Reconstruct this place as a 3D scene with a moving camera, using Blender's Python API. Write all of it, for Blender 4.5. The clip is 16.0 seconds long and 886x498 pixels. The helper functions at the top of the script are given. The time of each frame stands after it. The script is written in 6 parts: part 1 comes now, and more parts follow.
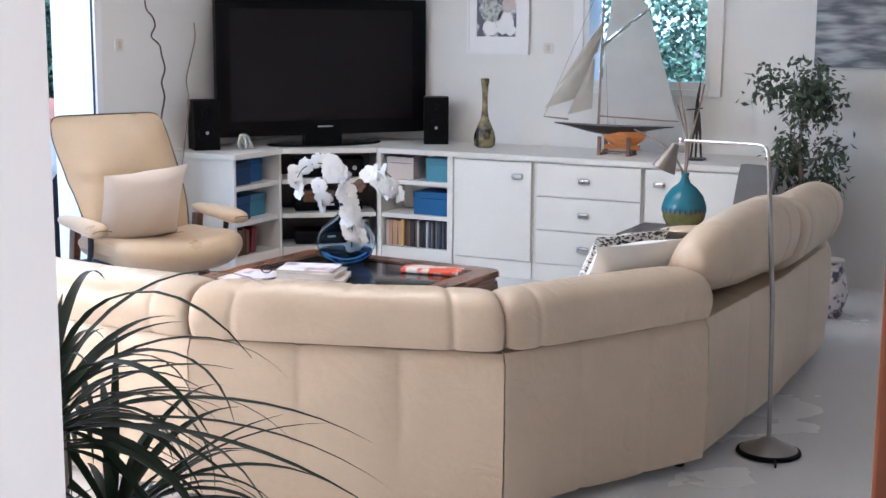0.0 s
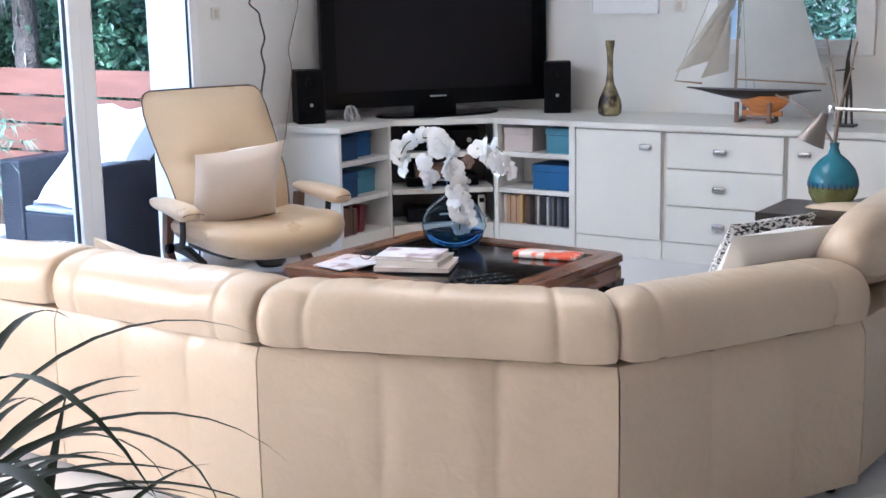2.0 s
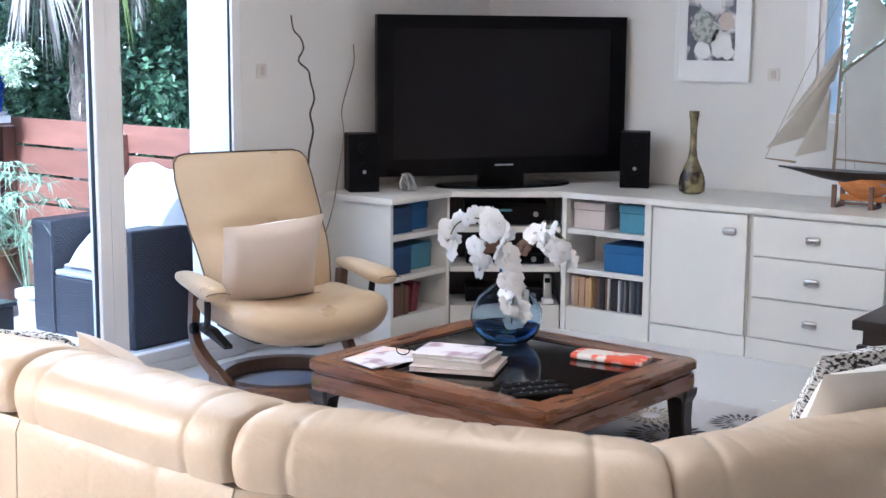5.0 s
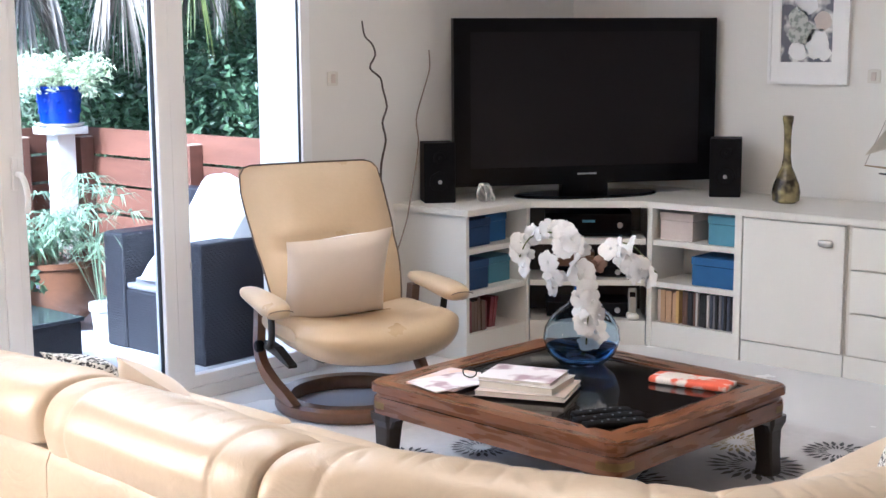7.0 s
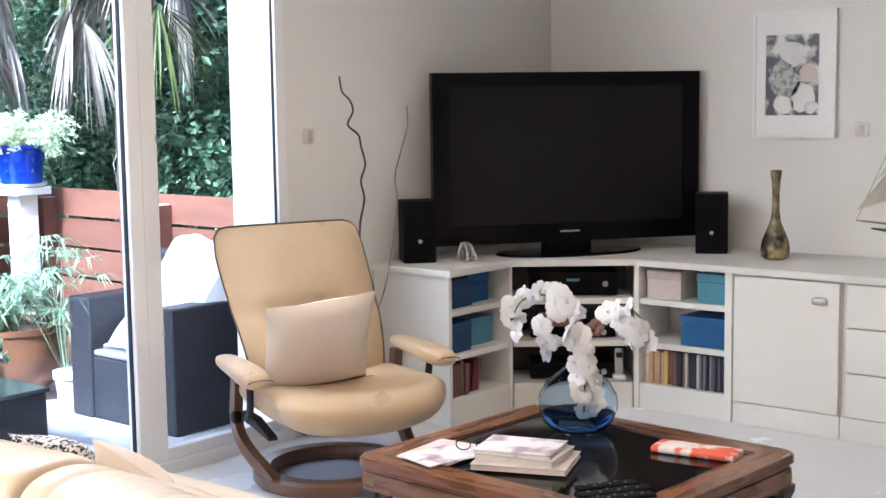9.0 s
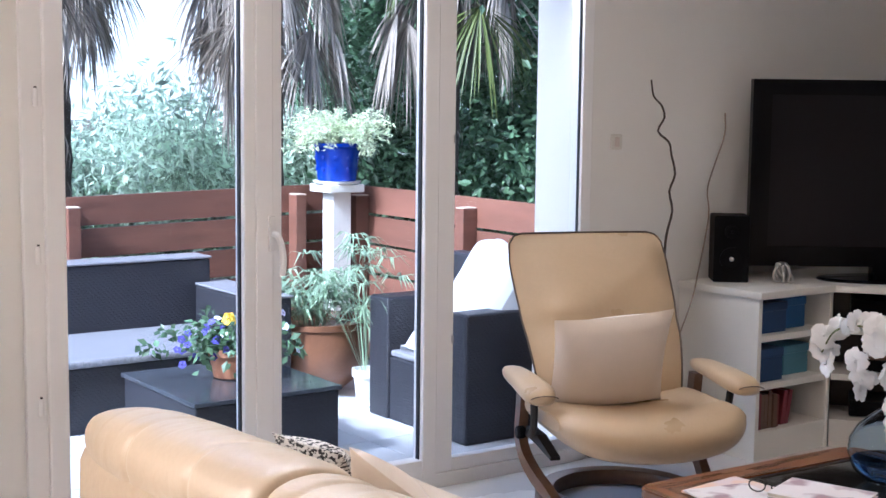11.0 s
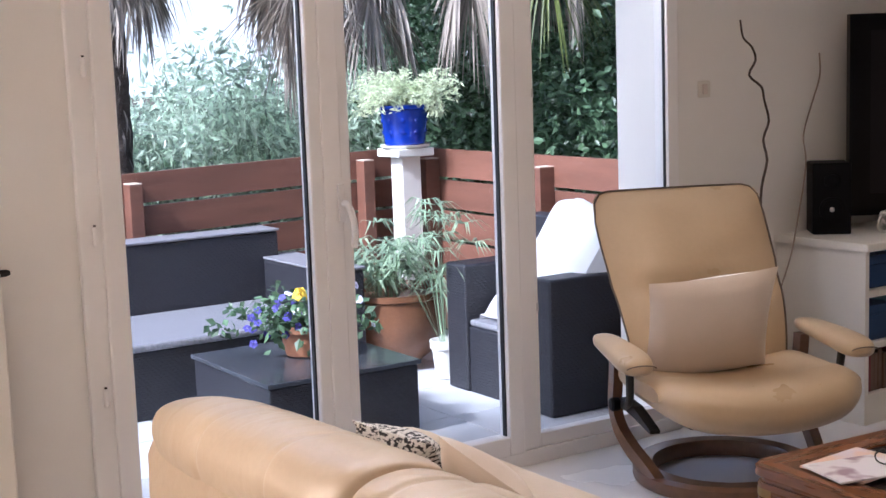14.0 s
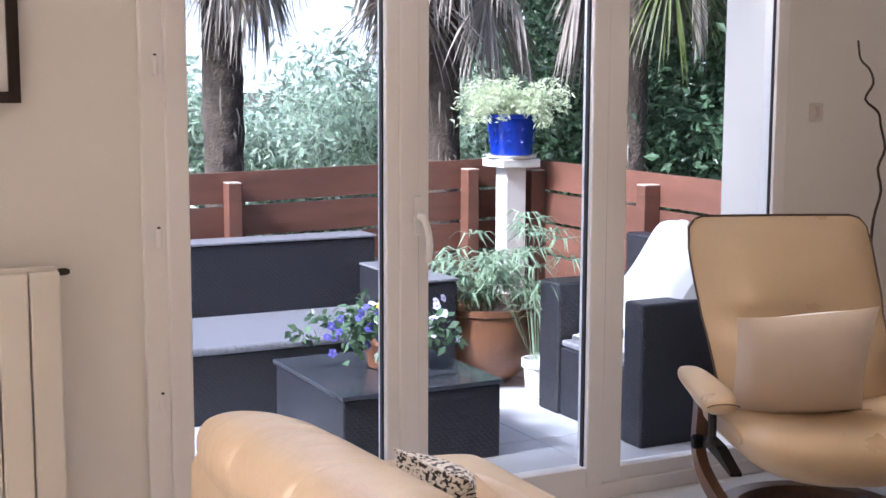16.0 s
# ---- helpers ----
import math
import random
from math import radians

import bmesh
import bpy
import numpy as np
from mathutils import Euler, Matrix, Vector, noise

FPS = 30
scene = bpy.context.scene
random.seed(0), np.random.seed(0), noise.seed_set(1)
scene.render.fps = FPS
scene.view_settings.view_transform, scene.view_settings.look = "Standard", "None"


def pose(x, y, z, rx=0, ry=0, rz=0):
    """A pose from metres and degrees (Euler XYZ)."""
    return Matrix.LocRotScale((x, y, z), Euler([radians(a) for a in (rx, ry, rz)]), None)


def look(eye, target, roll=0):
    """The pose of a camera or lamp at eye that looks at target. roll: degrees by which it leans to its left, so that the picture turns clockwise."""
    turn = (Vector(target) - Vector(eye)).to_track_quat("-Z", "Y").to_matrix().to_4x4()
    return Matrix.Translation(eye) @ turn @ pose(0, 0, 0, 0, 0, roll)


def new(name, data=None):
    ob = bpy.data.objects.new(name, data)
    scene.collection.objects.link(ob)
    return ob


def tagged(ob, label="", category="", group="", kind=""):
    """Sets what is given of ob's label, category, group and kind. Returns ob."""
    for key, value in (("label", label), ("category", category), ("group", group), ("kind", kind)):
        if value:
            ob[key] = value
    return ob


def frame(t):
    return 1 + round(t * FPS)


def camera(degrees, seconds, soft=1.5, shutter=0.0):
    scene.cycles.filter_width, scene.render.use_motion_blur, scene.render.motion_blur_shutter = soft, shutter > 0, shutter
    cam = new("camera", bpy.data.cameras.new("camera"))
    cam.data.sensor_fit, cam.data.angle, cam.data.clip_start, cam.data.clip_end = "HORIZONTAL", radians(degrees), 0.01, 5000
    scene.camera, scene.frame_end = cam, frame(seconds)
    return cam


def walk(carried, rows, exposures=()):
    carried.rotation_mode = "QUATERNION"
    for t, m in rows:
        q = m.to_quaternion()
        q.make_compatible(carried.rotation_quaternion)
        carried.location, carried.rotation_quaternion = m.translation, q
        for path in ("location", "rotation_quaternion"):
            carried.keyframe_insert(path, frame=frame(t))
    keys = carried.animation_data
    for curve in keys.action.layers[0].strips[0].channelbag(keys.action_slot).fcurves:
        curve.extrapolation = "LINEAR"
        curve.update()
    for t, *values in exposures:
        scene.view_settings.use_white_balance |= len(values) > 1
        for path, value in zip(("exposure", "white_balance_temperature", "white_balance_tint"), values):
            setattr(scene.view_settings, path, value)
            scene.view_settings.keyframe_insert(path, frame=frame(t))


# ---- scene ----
cam = camera(37.2, 16.0)
PATH = [
    (0, (4.735, -7.36, 1.402), (3.845, -5.599, 1.07), 0.4),
    (0.5, (4.695, -7.28, 1.395), (3.796, -5.519, 1.091), 0.3),
    (1, (4.652, -7.097, 1.403), (3.653, -5.39, 1.104), 0.1),
    (1.5, (4.611, -6.946, 1.364), (3.514, -5.311, 1.011), -0.0),
    (2, (4.56, -6.827, 1.385), (3.494, -5.179, 1.001), -1.1),
    (2.5, (4.473, -6.731, 1.398), (3.426, -5.06, 1.06), -2.2),
    (3, (4.419, -6.59, 1.401), (3.302, -4.961, 1.083), -1.0),
    (3.5, (4.414, -6.497, 1.385), (3.248, -4.901, 1.083), 0.1),
    (6, (4.263, -6.035, 1.462), (3.061, -4.469, 1.139), 0.6),
    (6.5, (4.249, -5.972, 1.435), (2.981, -4.456, 1.126), 0.3),
    (7, (4.269, -5.937, 1.439), (2.963, -4.454, 1.134), -0.4),
    (7.5, (4.258, -5.923, 1.426), (2.951, -4.442, 1.113), -0.0),
    (8, (4.209, -5.905, 1.448), (2.96, -4.37, 1.155), -0.0),
    (8.5, (4.124, -5.888, 1.448), (2.903, -4.326, 1.185), -0.9),
    (9, (4.05, -5.845, 1.45), (2.786, -4.311, 1.223), -0.8),
    (9.5, (4.015, -5.768, 1.408), (2.629, -4.342, 1.197), -0.8),
    (9.7, (3.99, -5.721, 1.446), (2.55, -4.349, 1.234), -0.2),
    (12, (3.925, -5.531, 1.409), (2.274, -4.425, 1.182), -0.4),
    (12.5, (3.885, -5.499, 1.413), (2.221, -4.417, 1.169), -0.8),
    (13, (3.801, -5.473, 1.412), (2.156, -4.359, 1.176), -0.8),
    (13.5, (3.715, -5.467, 1.412), (2.064, -4.36, 1.186), -1.1),
    (14, (3.667, -5.428, 1.398), (2.007, -4.345, 1.131), -2.0),
    (14.5, (3.635, -5.355, 1.406), (1.949, -4.31, 1.149), -1.4),
    (15, (3.619, -5.256, 1.406), (1.906, -4.26, 1.132), -0.6),
    (15.5, (3.605, -5.208, 1.414), (1.854, -4.274, 1.166), -0.1),
    (16, (3.614, -5.185, 1.413), (1.85, -4.279, 1.156), 0.2),
]
EXPOSURES = [(0, 2.22, 4400, 8), (3.5, 2.1, 4350, 7), (7, 2.12, 4750, 9), (8.5, 2.18, 4950, 9), (9.5, 2.18, 4700, 7), (12, 1.26, 5000, 15.5), (16, 1.24, 5300, 17)]
walk(cam, [(t, look(eye, target, roll)) for t, eye, target, roll in PATH], EXPOSURES)

# ---- world and light ----
world = bpy.data.worlds.new("sky")
scene.world = world
world.use_nodes = True
wn = world.node_tree
sky = wn.nodes.new("ShaderNodeTexSky")
sky.sky_type, sky.sun_disc = 'NISHITA', False
sky.sun_elevation, sky.sun_rotation = radians(43), radians(172)
sky.air_density, sky.dust_density = 1.0, 4.0
bg = wn.nodes["Background"]
bg.inputs[1].default_value = 0.15
wn.links.new(sky.outputs[0], bg.inputs[0])
sun_data = bpy.data.lights.new("sun", 'SUN')
sun_data.energy, sun_data.angle, sun_data.color = 3.6, radians(7), (1.0, 0.96, 0.9)
sun = new("sun", sun_data)
sun.matrix_basis = look((0.1, -12, 8.8), (-1.2, -2.6, 0))


# Area lamps added to brighten the rooms; no such fittings are known.
def fill_lamp(name, loc, target, w, h, watts, col=(1.0, 0.71, 0.45)):
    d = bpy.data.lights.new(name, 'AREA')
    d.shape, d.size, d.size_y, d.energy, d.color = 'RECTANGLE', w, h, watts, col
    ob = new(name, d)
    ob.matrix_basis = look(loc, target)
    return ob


# Made-up west lamp in an unseen opening, lighting the back of the sofa.
fill_lamp("fill_lamp_west", (-0.12, -5.73, 1.35), (3, -5.3, 1.2), 0.62, 1.5, 22)
# Made-up ceiling lamp that lifts the cabinets, walls and table.
fill_lamp("fill_lamp_ceiling", (1.9, -2.9, 2.66), (1.9, -2.901, 0), 1.3, 1.1, 6.5, (1.0, 0.69, 0.42))
# Made-up hall lamp behind the viewpoint, brightening the doorway's left jamb.
fill_lamp("fill_lamp_hall", (6.88, -8.6, 1.5), (3.5, -7.2, 1.1), 1.3, 1.4, 17, (1.0, 0.77, 0.52))
# Lamp added high in the door opening to strengthen daylight on the floor.
fill_lamp("fill_lamp_terrace_door", (-0.075, -3.15, 2.035), (2.0, -3.15, 1.0), 1.95, 0.15, 9, (1.0, 0.86, 0.70))


# ---- materials ----
def mat(name, col, rough=0.5, metal=0.0, var=0.08, scale=5.0, fine=90.0, bump=0.15, dist=0.002, spec=0.5, coat=0.0, col2=None, stretch=(1, 1, 1), rand=0.0, island=0.0, sheen=0.0, leafy=0.0, crease=0.0, gloss_var=0.08):
    m = bpy.data.materials.new(name)
    m.use_nodes = True
    n, l = m.node_tree.nodes, m.node_tree.links
    p = n["Principled BSDF"]
    tc = n.new("ShaderNodeTexCoord")
    mp = n.new("ShaderNodeMapping")
    mp.inputs["Scale"].default_value = stretch
    l.new(tc.outputs["Object"], mp.inputs[0])
    n1, n2 = n.new("ShaderNodeTexNoise"), n.new("ShaderNodeTexNoise")
    for k, s in ((n1, scale), (n2, fine)):
        k.inputs["Scale"].default_value = s
        k.inputs["Detail"].default_value = 5
        l.new(mp.outputs[0], k.inputs["Vector"])
    add = n.new("ShaderNodeMath")
    add.operation = 'MULTIPLY_ADD'
    l.new(n2.outputs[0], add.inputs[0])
    add.inputs[1].default_value = 0.35
    l.new(n1.outputs[0], add.inputs[2])
    ramp = n.new("ShaderNodeValToRGB")
    ramp.color_ramp.elements[0].position, ramp.color_ramp.elements[1].position = 0.42, 0.92
    lo = [max(0, c * (1 - var)) for c in col]
    hi = [min(1, c * (1 + var)) for c in (col2 or col)]
    ramp.color_ramp.elements[0].color, ramp.color_ramp.elements[1].color = (*lo, 1), (*hi, 1)
    l.new(add.outputs[0], ramp.inputs[0])
    out = ramp.outputs[0]
    if rand or island:
        hsv = n.new("ShaderNodeHueSaturation")
        if rand:
            src = n.new("ShaderNodeObjectInfo").outputs["Random"]
        else:
            src = n.new("ShaderNodeNewGeometry").outputs["Random Per Island"]
        mr = n.new("ShaderNodeMapRange")
        k = rand or island
        mr.inputs[3].default_value, mr.inputs[4].default_value = 1 - k, 1 + k
        l.new(src, mr.inputs[0])
        l.new(mr.outputs[0], hsv.inputs["Value"])
        l.new(out, hsv.inputs["Color"])
        out = hsv.outputs[0]
    l.new(out, p.inputs["Base Color"])
    rr = n.new("ShaderNodeMapRange")
    rr.inputs[3].default_value, rr.inputs[4].default_value = max(0.02, rough - gloss_var), min(1, rough + gloss_var)
    l.new(n1.outputs[0], rr.inputs[0])
    l.new(rr.outputs[0], p.inputs["Roughness"])
    p.inputs["Metallic"].default_value = metal
    p.inputs["Specular IOR Level"].default_value = spec
    p.inputs["Coat Weight"].default_value = coat
    p.inputs["Sheen Weight"].default_value = sheen
    if leafy:
        tr, mx = n.new("ShaderNodeBsdfTranslucent"), n.new("ShaderNodeMixShader")
        mx.inputs[0].default_value = leafy
        l.new(out, tr.inputs[0])
        l.new(p.outputs[0], mx.inputs[1])
        l.new(tr.outputs[0], mx.inputs[2])
        l.new(mx.outputs[0], n["Material Output"].inputs[0])
    if bump:
        b = n.new("ShaderNodeBump")
        b.inputs["Strength"].default_value, b.inputs["Distance"].default_value = bump, dist
        l.new(n2.outputs[0], b.inputs["Height"])
        l.new(b.outputs[0], p.inputs["Normal"])
        if crease:
            n3, b3 = n.new("ShaderNodeTexNoise"), n.new("ShaderNodeBump")
            n3.inputs["Scale"].default_value, n3.inputs["Detail"].default_value, n3.inputs["Distortion"].default_value = 9.0, 3.0, 1.6
            l.new(mp.outputs[0], n3.inputs["Vector"])
            b3.inputs["Strength"].default_value, b3.inputs["Distance"].default_value = crease, 0.012
            l.new(n3.outputs[0], b3.inputs["Height"])
            l.new(b.outputs[0], b3.inputs["Normal"])
            l.new(b3.outputs[0], p.inputs["Normal"])
    return m


def glass(name, col=(1, 1, 1), rough=0.0, ior=1.45):
    m = bpy.data.materials.new(name)
    m.use_nodes = True
    p = m.node_tree.nodes["Principled BSDF"]
    p.inputs["Base Color"].default_value = (*col, 1)
    p.inputs["Transmission Weight"].default_value = 1
    p.inputs["Roughness"].default_value, p.inputs["IOR"].default_value = rough, ior
    return m


def pattern(name, a, b, scale, low, high, rough=0.8, stretch=(1, 1, 1), kind="voronoi"):
    m = mat(name, a, rough, var=0.05)
    n, l = m.node_tree.nodes, m.node_tree.links
    p = n["Principled BSDF"]
    tc, mp = n.new("ShaderNodeTexCoord"), n.new("ShaderNodeMapping")
    mp.inputs["Scale"].default_value = stretch
    l.new(tc.outputs["Object"], mp.inputs[0])
    v = n.new("ShaderNodeTexVoronoi" if kind == "voronoi" else "ShaderNodeTexNoise")
    v.inputs["Scale"].default_value = scale
    l.new(mp.outputs[0], v.inputs["Vector"])
    r = n.new("ShaderNodeValToRGB")
    r.color_ramp.elements[0].position, r.color_ramp.elements[1].position = low, high
    r.color_ramp.elements[0].color, r.color_ramp.elements[1].color = (*a, 1), (*b, 1)
    l.new(v.outputs[0], r.inputs[0])
    l.new(r.outputs[0], p.inputs["Base Color"])
    return m


M_WALL = mat("white_wall_paint", (0.78, 0.762, 0.725), 0.85, var=0.025, scale=1.2, fine=160, bump=0.12, dist=0.001)
M_CEIL = mat("white_ceiling_paint", (0.82, 0.82, 0.81), 0.9, var=0.02, scale=1.0, fine=120)
M_FLOOR = mat("pale_floor_tile", (0.74, 0.74, 0.745), 0.27, gloss_var=0.015, var=0.015, scale=1.5, fine=40, bump=0.03, spec=0.5)
M_LACQ = mat("white_lacquer", (0.76, 0.735, 0.675), 0.42, var=0.02, scale=2.0, fine=60, bump=0.02)
# Slightly darker, rougher lacquer for shelf backs, cabinet bodies and socket plates.
M_LACQ_DARKER = mat("white_lacquer_darker", (0.68, 0.65, 0.585), 0.55, var=0.03, scale=2.0, fine=60, bump=0.02)
M_PVC = mat("white_pvc", (0.82, 0.81, 0.80), 0.38, var=0.02, scale=2.0, fine=60, bump=0.02)
M_SEAL = mat("black_rubber_seal", (0.015, 0.015, 0.018), 0.6, var=0.1)
M_LEATHER = mat("cream_leather", (0.64, 0.525, 0.385), 0.32, var=0.07, scale=3.0, fine=70, bump=0.18, dist=0.0018, spec=0.5, crease=0.28)
M_LEATHER_T = mat("tan_cream_leather", (0.52, 0.39, 0.24), 0.30, var=0.05, scale=4.0, fine=60, bump=0.25, dist=0.0015)
M_PIPING = mat("dark_piping", (0.10, 0.075, 0.055), 0.5, var=0.1)
M_FABRIC = mat("cream_cotton", (0.78, 0.69, 0.60), 0.9, var=0.04, scale=8, fine=260, bump=0.3, sheen=0.2)
M_WHITEFAB = mat("white_cotton", (0.82, 0.81, 0.79), 0.9, var=0.04, scale=8, fine=260, bump=0.3)
M_WOODD = mat("dark_stained_wood", (0.175, 0.070, 0.026), 0.28, var=0.35, scale=4, fine=30, bump=0.06, stretch=(1, 9, 9), coat=0.4)
M_WOODY = mat("dark_stained_wood_cross", (0.175, 0.070, 0.026), 0.28, var=0.35, scale=4, fine=30, bump=0.06, stretch=(9, 1, 9), coat=0.4)
M_WOODB = mat("walnut_bent_wood", (0.1485, 0.0743, 0.0378), 0.35, var=0.3, scale=5, fine=40, bump=0.05, coat=0.3)
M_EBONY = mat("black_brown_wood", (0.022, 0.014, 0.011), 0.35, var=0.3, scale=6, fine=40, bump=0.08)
M_BROWNDOOR = mat("brown_door_wood", (0.30, 0.10, 0.035), 0.42, var=0.25, scale=3, fine=30, bump=0.05, stretch=(8, 8, 1))
M_BLACK = mat("black_plastic", (0.006, 0.006, 0.007), 0.5, spec=0.07, var=0.15, scale=20, fine=200, bump=0.04)
M_GLOSSBLACK = mat("gloss_black_plastic", (0.004, 0.004, 0.005), 0.12, var=0.1, bump=0.0, spec=0.10)
M_SCREEN = mat("tv_screen_glass", (0.011, 0.0095, 0.0115), 0.24, var=0.1, scale=1, bump=0.0, spec=0.16)
M_CHROME = mat("chrome", (0.60, 0.59, 0.58), 0.2, 1.0, var=0.05, bump=0.02)
M_STEEL = mat("brushed_steel", (0.55, 0.54, 0.52), 0.34, 1.0, var=0.1, bump=0.05)
M_DARKMETAL = mat("dark_metal", (0.03, 0.028, 0.026), 0.38, 0.6, var=0.2, bump=0.05)
M_SMOKE = mat("smoked_glass_top", (0.012, 0.010, 0.009), 0.05, var=0.1, scale=2, bump=0.0, spec=0.6)
M_PANE = glass("clear_pane", (0.97, 0.99, 0.99), 0.0, 1.12)
M_BLUEGLASS = glass("blue_glass", (0.76, 0.88, 1.0), 0.0, 1.10)
M_BLUELIQ = glass("deep_blue_glass_base", (0.28, 0.52, 1.0), 0.05, 1.08)
M_BRASS = mat("aged_brass", (0.36, 0.25, 0.10), 0.38, 1.0, var=0.2, bump=0.05)


# ---- mesh helpers ----
def part(name, bm, material, parent=None, label="", smooth=False, ang=38):
    me = bpy.data.meshes.new(name)
    bmesh.ops.recalc_face_normals(bm, faces=bm.faces)
    if smooth:
        for f in bm.faces:
            f.smooth = True
        lim = radians(ang)
        for e in bm.edges:
            if len(e.link_faces) == 2 and e.calc_face_angle(0) > lim:
                e.smooth = False
    bm.to_mesh(me)
    bm.free()
    me.materials.append(material)
    ob = new(name, me)
    if parent:
        ob.parent = parent
    if label:
        tagged(ob, label)
    return ob


def solo(name, bm, material, label, category, group="", kind="", smooth=False, m=None):
    ob = tagged(part(name, bm, material, None, "", smooth), label, category, group, kind)
    if m is not None:
        ob.matrix_basis = m
    return ob


def thing(name, label, category, loc=(0, 0, 0), rz=0.0, group="", kind=""):
    e = new(name)
    e.empty_display_size = 0.05
    e.matrix_basis = pose(*loc, 0, 0, rz)
    return tagged(e, label, category, group, kind)


def box(x0, x1, y0, y1, z0, z1, bev=0.0, seg=2, bm=None):
    b = bmesh.new()
    r = bmesh.ops.create_cube(b, size=1.0)
    for v in r["verts"]:
        v.co = Vector(((x0 + x1) / 2 + v.co.x * (x1 - x0), (y0 + y1) / 2 + v.co.y * (y1 - y0), (z0 + z1) / 2 + v.co.z * (z1 - z0)))
    if bev:
        bmesh.ops.bevel(b, geom=list(b.edges), offset=bev, segments=seg, profile=0.5, affect='EDGES')
    return join(bm, b) if bm else b


def join(a, b, m=None):
    vs = [a.verts.new(m @ v.co if m else v.co) for v in b.verts]
    b.verts.index_update()
    for f in b.faces:
        try:
            a.faces.new([vs[v.index] for v in f.verts])
        except ValueError:
            pass
    b.free()
    return a


def moved(bm, m):
    bmesh.ops.transform(bm, matrix=m, verts=bm.verts)
    return bm


def rounded(x0, x1, y0, y1, z0, z1, r, cuts=7, puff=0.0, bm=None):
    """A soft block: box with rounded corners of radius r, its faces puffed out a little."""
    b = bmesh.new()
    bmesh.ops.create_cube(b, size=2.0)
    bmesh.ops.subdivide_edges(b, edges=list(b.edges), cuts=cuts, use_grid_fill=True)
    c = Vector(((x0 + x1) / 2, (y0 + y1) / 2, (z0 + z1) / 2))
    h = Vector(((x1 - x0) / 2, (y1 - y0) / 2, (z1 - z0) / 2))
    rr = min(r, *h)
    for v in b.verts:
        u = v.co.copy()
        p = Vector([u[i] * h[i] for i in range(3)])
        q = Vector([max(-(h[i] - rr), min(h[i] - rr, p[i])) for i in range(3)])
        d = p - q
        if d.length > 1e-6:
            m = max(abs(t) for t in d)
            p = q + d.normalized() * m if m > 0 else p
        if puff:
            k = [(1 - u[(i + 1) % 3] ** 2) * (1 - u[(i + 2) % 3] ** 2) for i in range(3)]
            p += Vector([puff * k[i] * (1 if u[i] > 0.99 else -1 if u[i] < -0.99 else 0) for i in range(3)])
        v.co = c + p
    return join(bm, b) if bm else b


def lathe(profile, n=28, bm=None, centre=(0, 0)):
    b = bmesh.new()
    rings = []
    for r, z in profile:
        rings.append([b.verts.new((centre[0] + r * math.cos(2 * math.pi * i / n), centre[1] + r * math.sin(2 * math.pi * i / n), z)) for i in range(n)])
    for a, c in zip(rings, rings[1:]):
        for i in range(n):
            b.faces.new((a[i], a[(i + 1) % n], c[(i + 1) % n], c[i]))
    b.faces.new(list(reversed(rings[0])))
    b.faces.new(rings[-1])
    return join(bm, b) if bm else b


def tube(points, radii, n=8, bm=None, flat=1.0):
    pts = [Vector(p) for p in points]
    if not isinstance(radii, (list, tuple)):
        radii = [radii] * len(pts)
    b = bmesh.new()
    rings, up = [], None
    for i, p in enumerate(pts):
        d = (pts[min(i + 1, len(pts) - 1)] - pts[max(i - 1, 0)]).normalized()
        if up is None:
            up = d.orthogonal().normalized() if abs(d.z) > 0.9 else Vector((0, 0, 1))
        side = d.cross(up)
        if side.length < 1e-5:
            side = d.orthogonal()
        side.normalize()
        up = side.cross(d).normalized()
        rings.append([b.verts.new(p + (side * math.cos(2 * math.pi * k / n) + up * math.sin(2 * math.pi * k / n) * flat) * radii[i]) for k in range(n)])
    for a, c in zip(rings, rings[1:]):
        for k in range(n):
            b.faces.new((a[k], a[(k + 1) % n], c[(k + 1) % n], c[k]))
    b.faces.new(list(reversed(rings[0])))
    b.faces.new(rings[-1])
    return join(bm, b) if bm else b


def loft(sections):
    b = bmesh.new()
    rings = [[b.verts.new(p) for p in s] for s in sections]
    n = len(rings[0])
    for a, c in zip(rings, rings[1:]):
        for k in range(n):
            b.faces.new((a[k], a[(k + 1) % n], c[(k + 1) % n], c[k]))
    b.faces.new(list(reversed(rings[0])))
    b.faces.new(rings[-1])
    return b


def spline(points, n=6):
    """Catmull-Rom through the points."""
    p = [Vector(q) for q in points]
    p = [p[0] * 2 - p[1]] + p + [p[-1] * 2 - p[-2]]
    out = []
    for i in range(1, len(p) - 2):
        for k in range(n):
            t = k / n
            out.append(0.5 * ((2 * p[i]) + (p[i + 1] - p[i - 1]) * t + (2 * p[i - 1] - 5 * p[i] + 4 * p[i + 1] - p[i + 2]) * t * t + (3 * p[i] - p[i - 1] - 3 * p[i + 1] + p[i + 2]) * t ** 3))
    return out + [p[-2]]


